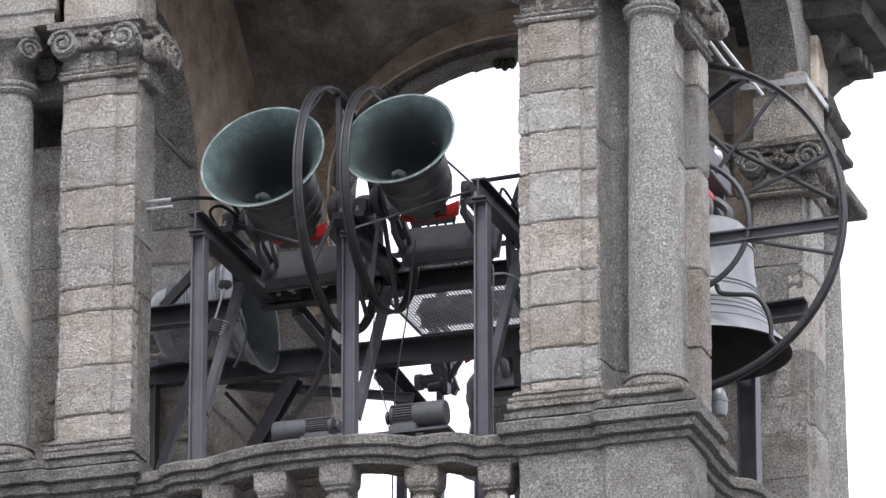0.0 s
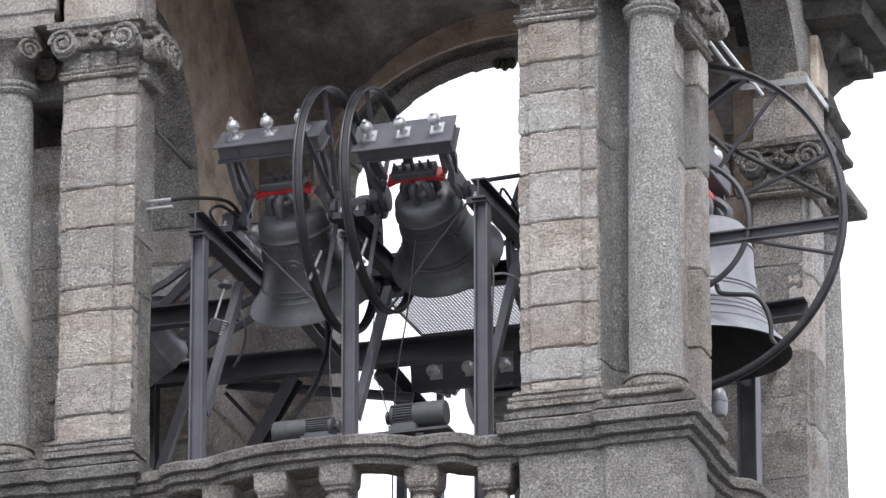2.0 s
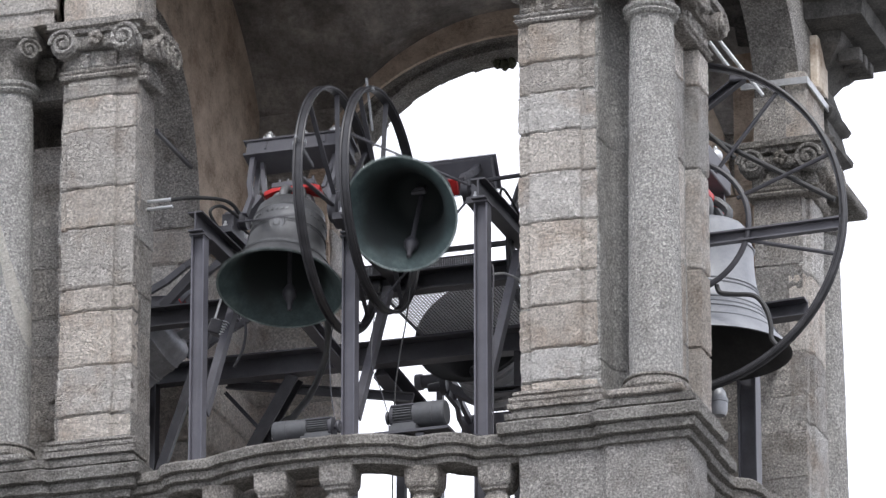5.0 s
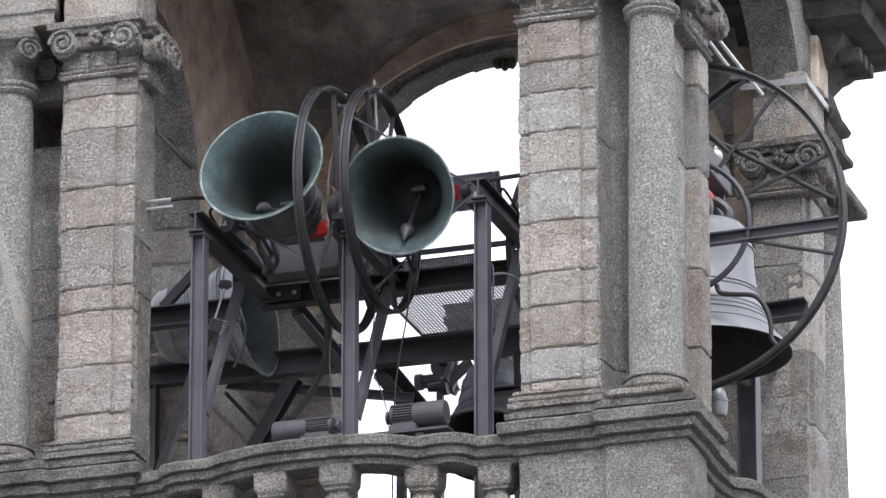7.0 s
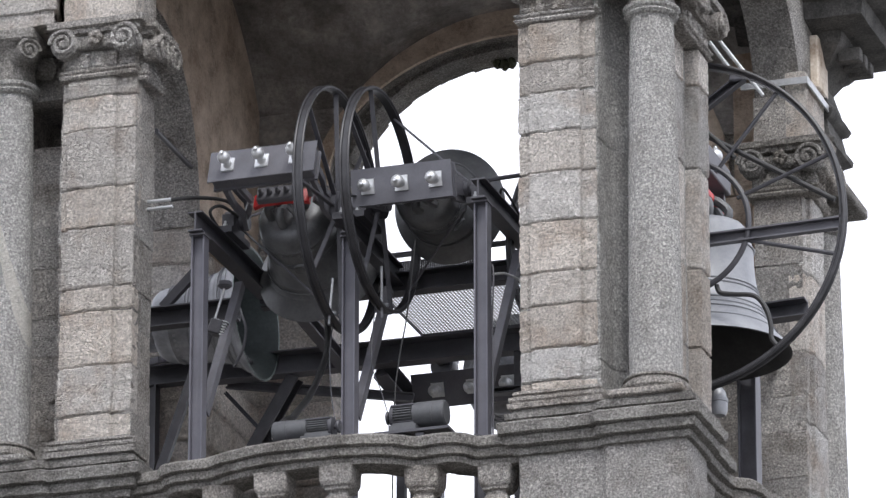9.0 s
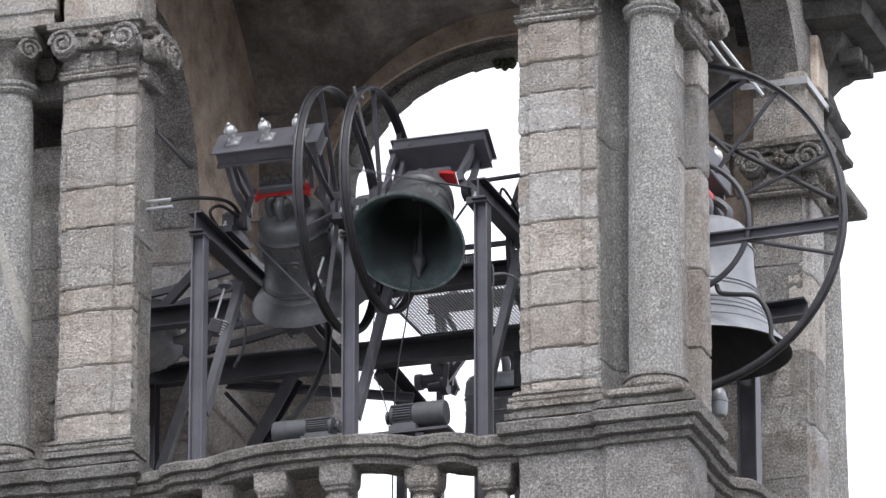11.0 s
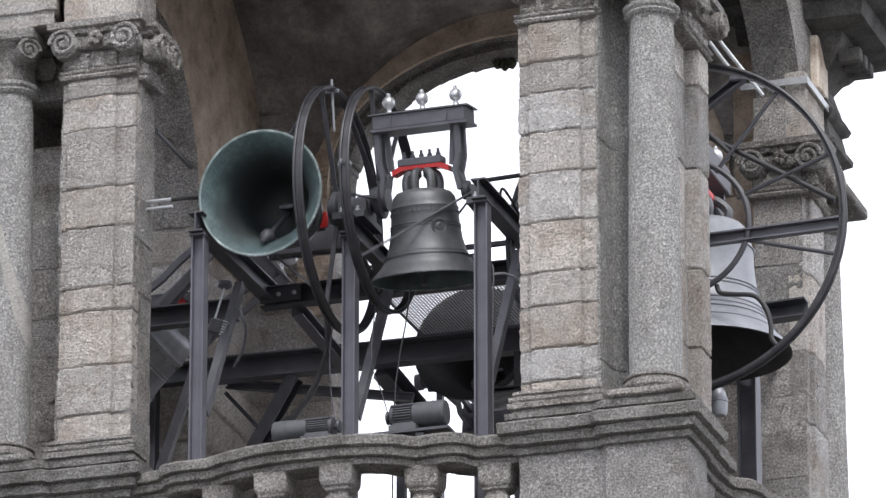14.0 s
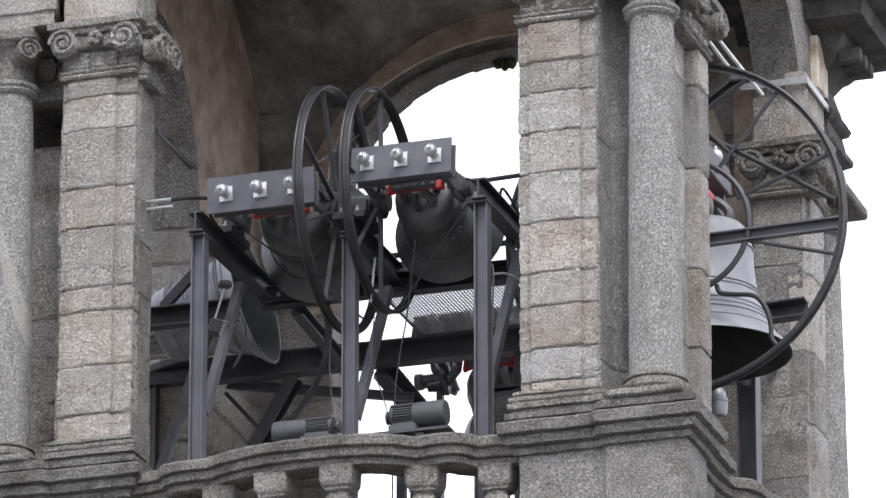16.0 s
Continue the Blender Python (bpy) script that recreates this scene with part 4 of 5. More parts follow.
box(bm, (-0.095, -0.45, 0.62), (0.095, 0.45, 0.82), chamfer=0.008)
part("headstock", bm, STEEL, big)
for s in (-1, 1):
    bm = bmesh.new()
    beam(bm, (0, s * 0.40, 0.64), (0, s * 0.44, -0.04), 0.12, 0.04, "flat", up=(0, 1, 0))
    part("side_arm", bm, STEEL, big)
    bm = bmesh.new()
    finial(bm, 0, 0.82, 0.055, s * 0.38)
    part("finial", bm, SILVER, big, smooth=True)
WY, WR = -0.66, 1.26
wc = (-0.02, WY, -0.02)
bm = bmesh.new()
for dy in (-0.03, 0.03):
    tube(bm, [(wc[0] + WR * math.cos(2 * math.pi * i / 90), WY + dy, wc[2] + WR * math.sin(2 * math.pi * i / 90)) for i in range(90)], 0.017, 8, closed=True)
lathe(bm, [(WR - 0.03, -0.03), (WR - 0.008, -0.03), (WR - 0.008, 0.03), (WR - 0.03, 0.03), (WR - 0.03, -0.03)], 90, Matrix.Translation(wc) @ Matrix.Rotation(radians(90), 4, "X"))
gw = part("wheel", bm, BLACK_STEEL, big, "large black painted steel wheel rim", smooth=True)
bm = bmesh.new()
tube(bm, [(wc[0] + 0.55 * math.cos(2 * math.pi * i / 60), WY, wc[2] + 0.52 * math.sin(2 * math.pi * i / 60)) for i in range(60)], 0.022, 8, closed=True)
part("inner_ring", bm, DARK_STEEL, gw, smooth=True)
for a in (21, -16, 52, 90, 125, 160, 200, 235):
    bm = bmesh.new()
    c, s = math.cos(radians(a)), math.sin(radians(a))
    tube(bm, [(wc[0] + 0.5 * c, WY, wc[2] + 0.5 * s), (wc[0] + WR * math.cos(radians(a * 0.98)), WY, wc[2] + WR * math.sin(radians(a * 0.98)))], 0.016, 8)
    part("spoke", bm, DARK_STEEL, gw, smooth=True)
bm = bmesh.new()
beam(bm, (wc[0] + 0.1, WY, wc[2] - 0.12), (wc[0] + WR - 0.01, WY, wc[2] - 0.10), 0.06, 0.09, "U")
part("main_spoke", bm, STEEL, gw, "grey steel channel spoke")
bm = bmesh.new()
tube(bm, [(wc[0] + 0.12, WY + 0.05, wc[2] + 0.78), (wc[0] + 1.18, WY + 0.05, wc[2] + 0.10)], 0.02, 8)
tube(bm, [(wc[0] + 0.12, WY + 0.02, wc[2] + 0.86), (wc[0] + 0.45, WY + 0.02, wc[2] + 0.5)], 0.018, 8)
part("rope_stay", bm, CABLE, gw)
bm = bmesh.new()
lathe(bm, [(0.001, -0.5), (0.05, -0.5), (0.05, 0.5), (0.001, 0.5)], 20, Matrix.Translation((wc[0], WY + 0.25, wc[2])) @ Matrix.Rotation(radians(90), 4, "X"))
part("axle", bm, DARK_STEEL, big, smooth=True)

# ---- steel frame that carries the two front bells ----
frame_1 = thing("bell_frame", "grey painted steel bell frame of posts, rails and braces", "bell frame")
PX = (-2.57, -1.562, -0.417)
RAIL_Z = 1.84
for x, y0, zr, wr in ((PX[0], 0.47, RAIL_Z, 0.11), (PX[1], 0.90, 1.865, 0.09), (PX[2], 0.47, RAIL_Z, 0.11)):
    bm = bmesh.new()
    beam(bm, (x, y0, FLOOR), (x, y0, zr - 0.08), 0.10, 0.10, "H", up=(0, 1, 0), t=0.012)
    part("front_post", bm, POST_STEEL, frame_1, "pale grey steel post")
    bm = bmesh.new()
    beam(bm, (x, y0 - 0.11, zr), (x, 1.98, zr), wr, 0.15, "I")
    part("side_rail", bm, DARK_STEEL, frame_1)
    bm = bmesh.new()
    box(bm, (x - 0.06, y0 - 0.07, zr - 0.092), (x + 0.06, y0 + 0.07, zr - 0.078))
    part("cap_plate", bm, STEEL, frame_1)
    bm = bmesh.new()
    beam(bm, (x + 0.02, y0 + 0.075, 0.42), (x + 0.02, y0 + 0.80, 1.66), 0.07, 0.06, "U", up=(1, 0, 0))
    part("brace", bm, STEEL, frame_1)
for (a, b, w, h, mat) in [((-2.62, 1.95, 1.79), (-0.25, 1.95, 1.79), 0.10, 0.16, DARK_STEEL), ((-3.5, 2.95, 1.64), (0.62, 2.95, 1.60), 0.12, 0.19, STEEL),
                          ((-2.57, 0.47, -0.05), (-0.42, 0.47, -0.05), 0.10, 0.10, DARK_STEEL)]:
    bm = bmesh.new()
    beam(bm, a, b, w, h, "U")
    part("cross_beam", bm, mat, frame_1)
for a, b, w, h, mat in [((-2.36, 2.0, 1.70), (-2.30, 3.0, 1.55), 0.09, 0.10, STEEL),
                        ((-2.02, 2.98, 1.52), (-1.86, 3.46, 1.28), 0.13, 0.15, STEEL), ((-1.88, 3.4, 1.36), (-1.88, 3.4, -1.0), 0.09, 0.09, DARK_STEEL), ((-2.72, 2.98, 1.53), (-4.06, 2.98, -0.72), 0.10, 0.12, DARK_STEEL), ((-3.3, 3.05, 1.56), (-1.80, 3.05, 1.29), 0.04, 0.07, STEEL), ((-3.30, 3.02, 1.48), (-2.9, 3.02, 1.02), 0.03, 0.03, DARK_STEEL), ((0.45, 2.95, 1.52), (0.45, 2.95, -1.0), 0.1, 0.1, DARK_STEEL), ((-1.16, 2.93, 1.22), (0.40, 2.93, 1.20), 0.09, 0.05, DARK_STEEL), ((-0.93, 2.95, 1.52), (-0.93, 2.95, -1.0), 0.06, 0.06, DARK_STEEL)]:
    bm = bmesh.new()
    beam(bm, a, b, w, h, "U", up=(0, 1, 0) if abs(a[2] - b[2]) > 1 else (0, 0, 1))
    part("strut", bm, mat, frame_1)
bm = bmesh.new()
box(bm, (-2.617, 1.884, 1.735), (-2.295, 1.899, 1.845))
part("joint_plate", bm, DARK_STEEL, frame_1)
for x, z in ((-2.562, 1.797), (-2.468, 1.791), (-2.345, 1.792)):
    bm = bmesh.new()
    lathe(bm, [(0.001, 0.0), (0.017, 0.0), (0.017, 0.012), (0.009, 0.014), (0.009, 0.022), (0.001, 0.022)], 8, pose(x, 1.884, z, 90, 0, 0))
    part("bolt", bm, ZINC, frame_1, "bright bolt head")
for x in (LX, RX):
    for s in (-1, 1):
        bm = bmesh.new()
        xx = x + s * 0.45
        beam(bm, (xx, 0.98, 2.05), (xx, 1.22, 2.05), 0.09, 0.13, "flat")
        beam(bm, (xx, 0.9, 1.97), (xx, 1.3, 1.97), 0.12, 0.05, "flat")
        block = part("bearing_block", bm, DARK_STEEL, frame_1)
        bm = bmesh.new()
        lathe(bm, [(0.001, -0.065), (0.055, -0.065), (0.075, -0.05), (0.08, -0.02), (0.08, 0.02), (0.075, 0.05), (0.055, 0.065), (0.001, 0.065)], 20, pose(xx, 1.1, 2.10, 0, 90, 0))
        part("bearing_cap", bm, STEEL, block, smooth=True)
        for yy in (0.93, 1.27):
            bm = bmesh.new()
            lathe(bm, [(0.001, 0.045), (0.010, 0.045), (0.010, 0.02), (0.018, 0.02), (0.018, 0.0), (0.001, 0.0)], 6, pose(xx, yy, 1.995))
            part("bolt", bm, ZINC, block)

# grating platform behind
platform = thing("walkway_grating", "galvanised steel grating platform between two beams", "grating")
bm = bmesh.new()
for i in range(78):
    x = -1.66 + 2.0 * i / 77
    box(bm, (x - 0.006, 2.035, 1.735), (x + 0.006, 2.92, 1.739))
tagged(part("grating_mesh", bm, ZINC, platform), kind="stuff")
bm = bmesh.new()
for i in range(26):
    y = 2.06 + 0.84 * i / 25
    box(bm, (-1.66, y - 0.002, 1.731), (0.34, y + 0.002, 1.7345))
tagged(part("grating_tie", bm, ZINC, platform), kind="stuff")
bm = bmesh.new()
box(bm, (-1.68, 2.02, 1.715), (0.36, 2.03, 1.742))
box(bm, (-1.68, 2.925, 1.715), (0.36, 2.935, 1.742))
box(bm, (-1.685, 2.03, 1.715), (-1.675, 2.925, 1.742))
part("edge_strip", bm, STEEL, platform)
bm = bmesh.new()
for i in range(64):
    x = -1.820 + 0.0142 * i
    box(bm, (x - 0.0045, 1.985, 1.86), (x + 0.0045, 2.0, 1.970))
box(bm, (-1.830, 1.983, 1.970), (-0.917, 2.002, 1.978))
tagged(part("toothed_edge", bm, DARK_STEEL, platform), kind="stuff")
guard = thing("guard_bar", "dark steel bar running above the grating", "bar")
bm = bmesh.new()
beam(bm, (-1.906, 2.35, 2.177), (-0.751, 2.35, 2.175), 0.03, 0.035, "flat")
part("bar", bm, DARK_STEEL, guard)
for x in (-1.856, -0.781):
    bm = bmesh.new()
    beam(bm, (x, 2.35, 1.742), (x, 2.35, 2.175), 0.03, 0.03, "flat", up=(0, 1, 0))
    part("upright", bm, DARK_STEEL, guard)


# ---- motors on a shelf behind the handrail ----
def motor(m, r, length, label):
    ob = thing("electric_motor", label, "electric motor", m, "bell drive motors")
    X = Matrix.Rotation(radians(90), 4, "Y")
    bm = bmesh.new()
    lathe(bm, [(0.001, 0), (r * 0.9, 0), (r, 0.012), (r, length * 0.48), (r * 0.97, length * 0.5), (r * 0.97, length * 0.52), (0.001, length * 0.52)], 32, X)
    part("housing", bm, MOTOR, ob, smooth=True)
    bm = bmesh.new()
    lathe(bm, [(0.001, length * 0.5), (r * 0.8, length * 0.5), (r * 0.8, length * 0.86), (r * 0.6, length * 0.9), (0.001, length * 0.9)], 24, X)
    core = part("fin_core", bm, MOTOR, ob, smooth=True)
    fin_bm = bmesh.new()
    box(fin_bm, (length * 0.53, -0.003, r * 0.78), (length * 0.84, 0.003, r * 0.97))
    first = part("cooling_fin", fin_bm, MOTOR, core)
    for i in range(1, 28):
        piece("cooling_fin", first.data, core, Matrix.Rotation(2 * math.pi * i / 28, 4, "X"))
    bm = bmesh.new()
    lathe(bm, [(0.001, length * 0.88), (0.02, length * 0.88), (0.02, length * 0.95), (0.045, length * 0.95), (0.05, length * 0.97), (0.045, length * 0.99), (0.02, length), (0.001, length)], 20, X)
    part("sprocket", bm, DARK_STEEL, ob, smooth=True)
    bm = bmesh.new()
    box(bm, (length * 0.45, -0.09, -r - 0.04), (length * 0.9, 0.09, -r * 0.93))
    box(bm, (length * 0.5, -0.07, -r * 0.95), (length * 0.85, -0.03, -r * 0.6))
    box(bm, (length * 0.5, 0.03, -r * 0.95), (length * 0.85, 0.07, -r * 0.6))
    part("foot", bm, MOTOR, ob)
    bm = bmesh.new()
    lathe(bm, [(r * 0.98, length * 0.20), (r * 1.03, length * 0.20), (r * 1.03, length * 0.225), (r * 0.98, length * 0.225)], 32, X)
    part("housing_seam", bm, MOTOR, ob, smooth=True)
    bm = bmesh.new()
    lathe(bm, [(0.001, length * 0.84), (r * 0.93, length * 0.84), (r * 0.95, length * 0.86), (r * 0.9, length * 0.9), (0.001, length * 0.905)], 28, X)
    for i in range(4):
        a = 2 * math.pi * (i + 0.5) / 4
        box(bm, (length * 0.50, -0.011, r * 0.90), (length * 0.88, 0.011, r * 1.04), m=Matrix.Rotation(a, 4, "X"))
    part("end_bell", bm, DARK_STEEL, ob, "dark motor end with tie bolts")
    return ob


motor(pose(-1.92, 0.30, 0.125), 0.080, 0.50, "grey electric drive motor with cooling fins on its shelf")
motor(pose(-0.63, 0.30, 0.145, 0, 0, 180), 0.092, 0.45, "grey electric drive motor with cooling fins on its shelf")
shelf = thing("motor_shelf", "dark steel shelf on legs under the motors", "shelf")
bm = bmesh.new()
box(bm, (-2.0, 0.18, -0.02), (-1.30, 0.42, -0.001))
part("plate", bm, DARK_STEEL, shelf)
bm = bmesh.new()
box(bm, (-1.25, 0.18, -0.012), (-0.58, 0.42, 0.008))
part("plate", bm, DARK_STEEL, shelf)
for x in (-1.87, -1.38, -0.94, -0.80):
    bm = bmesh.new()
    box(bm, (x - 0.03, 0.2, FLOOR), (x + 0.03, 0.26, -0.02))
    part("leg", bm, DARK_STEEL, shelf)

# frames of the side and rear bells
frame_2 = thing("bell_frame", "dark steel frame carrying the side bell", "bell frame")
for y in (1.86, 3.09):
    bm = bmesh.new()
    beam(bm, (-3.98, y, 1.70), (-2.78, y, 1.70), 0.10, 0.16, "U")
    part("rail", bm, DARK_STEEL, frame_2)
    bm = bmesh.new()
    beam(bm, (-3.93, y, FLOOR), (-3.93, y, 1.62), 0.1, 0.1, "H", up=(0, 1, 0))
    part("post", bm, DARK_STEEL, frame_2)
    for a, b in (((-3.62, 1.9, -0.16), (-3.02, 1.9, 1.60)), ((-3.38, 1.86, 1.78), (-3.1, 1.86, 2.06))) if y < 2 else ():
        bm = bmesh.new()
        beam(bm, a, b, 0.07, 0.05, "U", up=(0, 1, 0))
        part("brace", bm, DARK_STEEL, frame_2)
frame_3 = thing("bell_frame", "dark steel frame carrying the rear bell", "bell frame")
for x in (-2.06, -0.86):
    bm = bmesh.new()
    beam(bm, (x, 3.3, 1.50), (x, 4.5, 1.50), 0.10, 0.13, "I")
    part("rail", bm, DARK_STEEL, frame_3)
    for y in (4.4,):
        bm = bmesh.new()
        beam(bm, (x, y, FLOOR), (x, y, 1.43), 0.1, 0.1, "H", up=(0, 1, 0))
        part("post", bm, DARK_STEEL, frame_3)
frame_4 = thing("bell_frame", "dark steel frame carrying the great bell", "bell frame")
for y, xs in ((1.17, (0.72, 0.88)), (2.6, (0.45, 0.95))):
    for x in xs:
        bm = bmesh.new()
        beam(bm, (x, y, FLOOR), (x, y, 1.62), 0.14, 0.14, "H", up=(0, 1, 0))
        part("post", bm, STEEL, frame_4)
    bm = bmesh.new()
    beam(bm, (0.35, y, 1.66), (1.0, y, 1.66), 0.1, 0.08, "I")
    part("rail", bm, DARK_STEEL, frame_4)


# ---- small things in the belfry ----
# floodlight clipped to the frame
flood = thing("floodlight", "small finned floodlight on a white bent arm", "floodlight")
bm = bmesh.new()
tube(bm, [(-2.575, 1.0, 1.54), (-2.645, 1.0, 1.31)], 0.010, 8)
tube(bm, [(-2.645, 1.0, 1.31), (-2.55, 1.0, 1.275)], 0.009, 8)
part("arm", bm, ZINC, flood, "white bent steel arm", smooth=True)
bm = bmesh.new()
box(bm, (-0.075, -0.06, -0.06), (0.03, 0.06, 0.05), chamfer=0.01)
bm.transform(pose(-2.60, 1.0, 1.235, 0, 20, 0))
part("housing", bm, DARK_STEEL, flood)
for i in range(6):
    bm = bmesh.new()
    box(bm, (0.032, -0.06, -0.06 + 0.02 * i), (0.062, 0.06, -0.052 + 0.02 * i))
    bm.transform(pose(-2.60, 1.0, 1.235, 0, 20, 0))
    part("fin", bm, ZINC, flood)
bm = bmesh.new()
lathe(bm, [(0.001, 0.03), (0.05, 0.02), (0.055, -0.01), (0.03, -0.03), (0.001, -0.03)], 18, pose(-2.57, 1.0, 1.57))
part("clip", bm, STEEL, flood, smooth=True)

# pale tubes through the pier and the cable behind them
for x0, x1, z in ((-3.02, -2.735, 2.005), (-2.94, -2.72, 1.948)):
    pipe = thing("conduit_tube", "pale plastic conduit tube sticking out of the pier", "pipe", group="conduit tubes")
    bm = bmesh.new()
    tube(bm, [(x0, 0.3, z), (x1, 0.3, z)], 0.014, 10)
    part("tube_wall", bm, ZINC, pipe, smooth=True)


def cable(pts, r, label, mat=None):
    ob = thing("cable", label, "cable")
    bm = bmesh.new()
    tube(bm, smooth_path(pts, 8), r, 8)
    part("sheath", bm, mat or CABLE, ob, smooth=True)
    return ob


cable([(-2.74, 0.3, 2.0), (-2.66, 0.55, 2.1), (-2.55, 0.85, 2.18), (-2.50, 1.0, 2.17), (-2.47, 1.1, 2.08)], 0.014, "black cable from the conduit to the bearing")
cable([(-2.10, 1.9, 1.70), (-2.08, 1.9, 1.4), (-2.10, 1.86, 1.2), (-2.15, 1.7, 0.9), (-2.20, 1.5, 0.68), (-2.26, 1.3, 0.4), (-2.3, 1.2, -0.99)], 0.026, "thick black hose hanging inside the frame")
cable([(-3.119, 0.97, 2.838), (-3.682, 3.25, 3.446)], 0.02, "dark tie rod running back from the pier", DARK_STEEL)
cable([(-0.36, 0.52, 1.30), (-0.345, 0.5, 1.2), (-0.355, 0.5, 0.9), (-0.352, 0.5, 0.5), (-0.352, 0.5, -0.02)], 0.007, "thin grey conduit beside the post", STEEL)
cable([(-0.35, 0.5, 1.22), (-0.28, 0.6, 1.25), (-0.2, 0.75, 1.22), (-0.16, 0.9, 1.1)], 0.009, "grey looped cable beside the post", ZINC)
cable([(-1.46, 0.3, 0.15), (-1.60, 0.6, 0.5), (-1.735, 0.95, 0.95), (-1.735, 1.05, 1.25)], 0.004, "drive chain from the motor to the wheel", DARK_STEEL)
cable([(-1.06, 0.3, 0.15), (-1.22, 0.6, 0.46), (-1.40, 0.9, 0.82), (-1.41, 1.02, 1.30)], 0.004, "drive chain from the motor to the wheel", DARK_STEEL)
cable([(-1.10, 1.0, 1.75), (-1.164, 1.0, 1.17), (-1.224, 1.0, 0.83), (-1.26, 1.0, 0.4), (-1.28, 1.0, -0.99)], 0.006, "thin black wire hanging to the floor")
cable([(-0.70, 1.4, 2.31), (-0.44, 1.4, 2.318), (0.02, 1.4, 2.33), (0.68, 1.4, 2.35)], 0.018, "horizontal steel bar fixed to the pier", DARK_STEEL)
# bent hoses at the bearings
cable([(-2.57, 0.9, 1.95), (-2.60, 0.75, 2.05), (-2.55, 0.85, 2.13), (-2.48, 1.05, 2.1)], 0.012, "black cable looped at the bearing")
cable([(-0.44, 0.95, 1.96), (-0.36, 0.8, 1.98), (-0.30, 1.1, 1.80), (-0.32, 1.5, 1.6)], 0.010, "black cable looped at the bearing")

cable([(-2.784, 1.9, 1.726), (-2.765, 1.9, 1.666), (-2.732, 1.9, 1.55), (-2.753, 1.9, 1.396), (-2.823, 1.9, 1.261)], 0.011, "grey cable hanging in a bow from the beam", STEEL)

fitting = thing("wall_fitting", "pale grey cast fitting on a bracket beside the post", "fitting")
bm = bmesh.new()
lathe(bm, [(0.001, -0.10), (0.045, -0.095), (0.062, -0.06), (0.062, 0.0), (0.068, 0.005), (0.068, 0.03), (0.055, 0.035), (0.05, 0.08), (0.03, 0.11), (0.001, 0.115)], 20, pose(1.05, 1.42, 0.40))
part("cast_body", bm, PALE_BRONZE, fitting, smooth=True)
bm = bmesh.new()
beam(bm, (1.05, 1.42, 0.50), (0.90, 1.20, 0.50), 0.03, 0.03, "flat")
part("bracket", bm, DARK_STEEL, fitting)

# clapper drive seen under the grating
drive = thing("hammer_drive", "dark cast hammer drive with a gearbox and bent lever", "hammer drive", pose(-0.428, 1.3, 0.481))
bm = bmesh.new()
lathe(bm, [(0.001, -0.07), (0.09, -0.07), (0.10, -0.05), (0.10, 0.05), (0.09, 0.07), (0.001, 0.07)], 24, pose(-1.60, 3.2, 1.56, 90, 0, 0))
part("gearbox", bm, DARK_STEEL, drive, smooth=True)
bm = bmesh.new()
lathe(bm, [(0.001, 0), (0.05, 0), (0.055, 0.02), (0.055, 0.16), (0.04, 0.18), (0.001, 0.18)], 20, pose(-1.80, 3.2, 1.46, 0, 90, 0))
part("drive_motor", bm, DARK_STEEL, drive, smooth=True)
bm = bmesh.new()
lathe(bm, [(0.001, 0), (0.065, 0), (0.065, 0.05), (0.001, 0.05)], 20, pose(-1.83, 3.2, 1.46, 0, 90, 0))
part("flange", bm, STEEL, drive, smooth=True)
bm = bmesh.new()
beam(bm, (-1.55, 3.2, 1.50), (-1.50, 3.2, 1.36), 0.06, 0.05, "flat", up=(1, 0, 0))
beam(bm, (-1.62, 3.2, 1.40), (-1.50, 3.2, 1.34), 0.05, 0.04, "flat", up=(0, 1, 0))
part("lever", bm, DARK_STEEL, drive)
bm = bmesh.new()
beam(bm, (-1.62, 3.16, 1.08), (-1.62, 3.16, 1.50), 0.05, 0.05, "flat", up=(0, 1, 0))
part("support_arm", bm, DARK_STEEL, drive)
bm = bmesh.new()
beam(bm, (-1.58, 3.05, 1.6), (-1.58, 3.35, 1.66), 0.10, 0.05, "flat")
beam(bm, (-1.58, 3.03, 1.57), (-1.58, 3.21, 1.57), 0.08, 0.03, "flat")
part("bracket", bm, DARK_STEEL, drive)

# strap and scaffold tubes at the side opening
strap = thing("steel_strap", "pale galvanised strap clamped round the far pier", "strap")
bm = bmesh.new()
box(bm, (0.60, 3.80, 3.775), (1.13, 3.815, 3.83))
box(bm, (1.115, 3.815, 3.775), (1.13, 4.45, 3.83))
part("band", bm, ZINC, strap)
for a, b in (((0.70, 2.5, 3.80), (1.13, 2.5, 3.17)), ((0.64, 2.5, 3.78), (0.94, 2.5, 3.32))):
    tubes = thing("scaffold_tube", "pale galvanised tube set slantwise in the opening", "tube", group="scaffold tubes")
    bm = bmesh.new()
    tube(bm, [a, b], 0.014, 10)
    part("tube_wall", bm, ZINC, tubes, smooth=True)
arm = thing("bracket_arm", "dark steel bracket arm in the side opening", "bracket")
bm = bmesh.new()
beam(bm, (0.55, 2.5, 3.05), (0.98, 2.5, 3.34), 0.06, 0.07, "U")
part("arm", bm, DARK_STEEL, arm)
bm = bmesh.new()
box(bm, (0.88, 2.45, 3.30), (0.99, 2.55, 3.37), chamfer=0.01)
part("clamp_head", bm, STEEL, arm)
ledge = thing("steel_bracket", "dark steel bracket beam behind the great bell", "bracket")
bm = bmesh.new()
beam(bm, (0.70, 3.1, 1.66), (1.27, 3.1, 1.68), 0.12, 0.14, "U")
part("beam", bm, DARK_STEEL, ledge)
bm = bmesh.new()
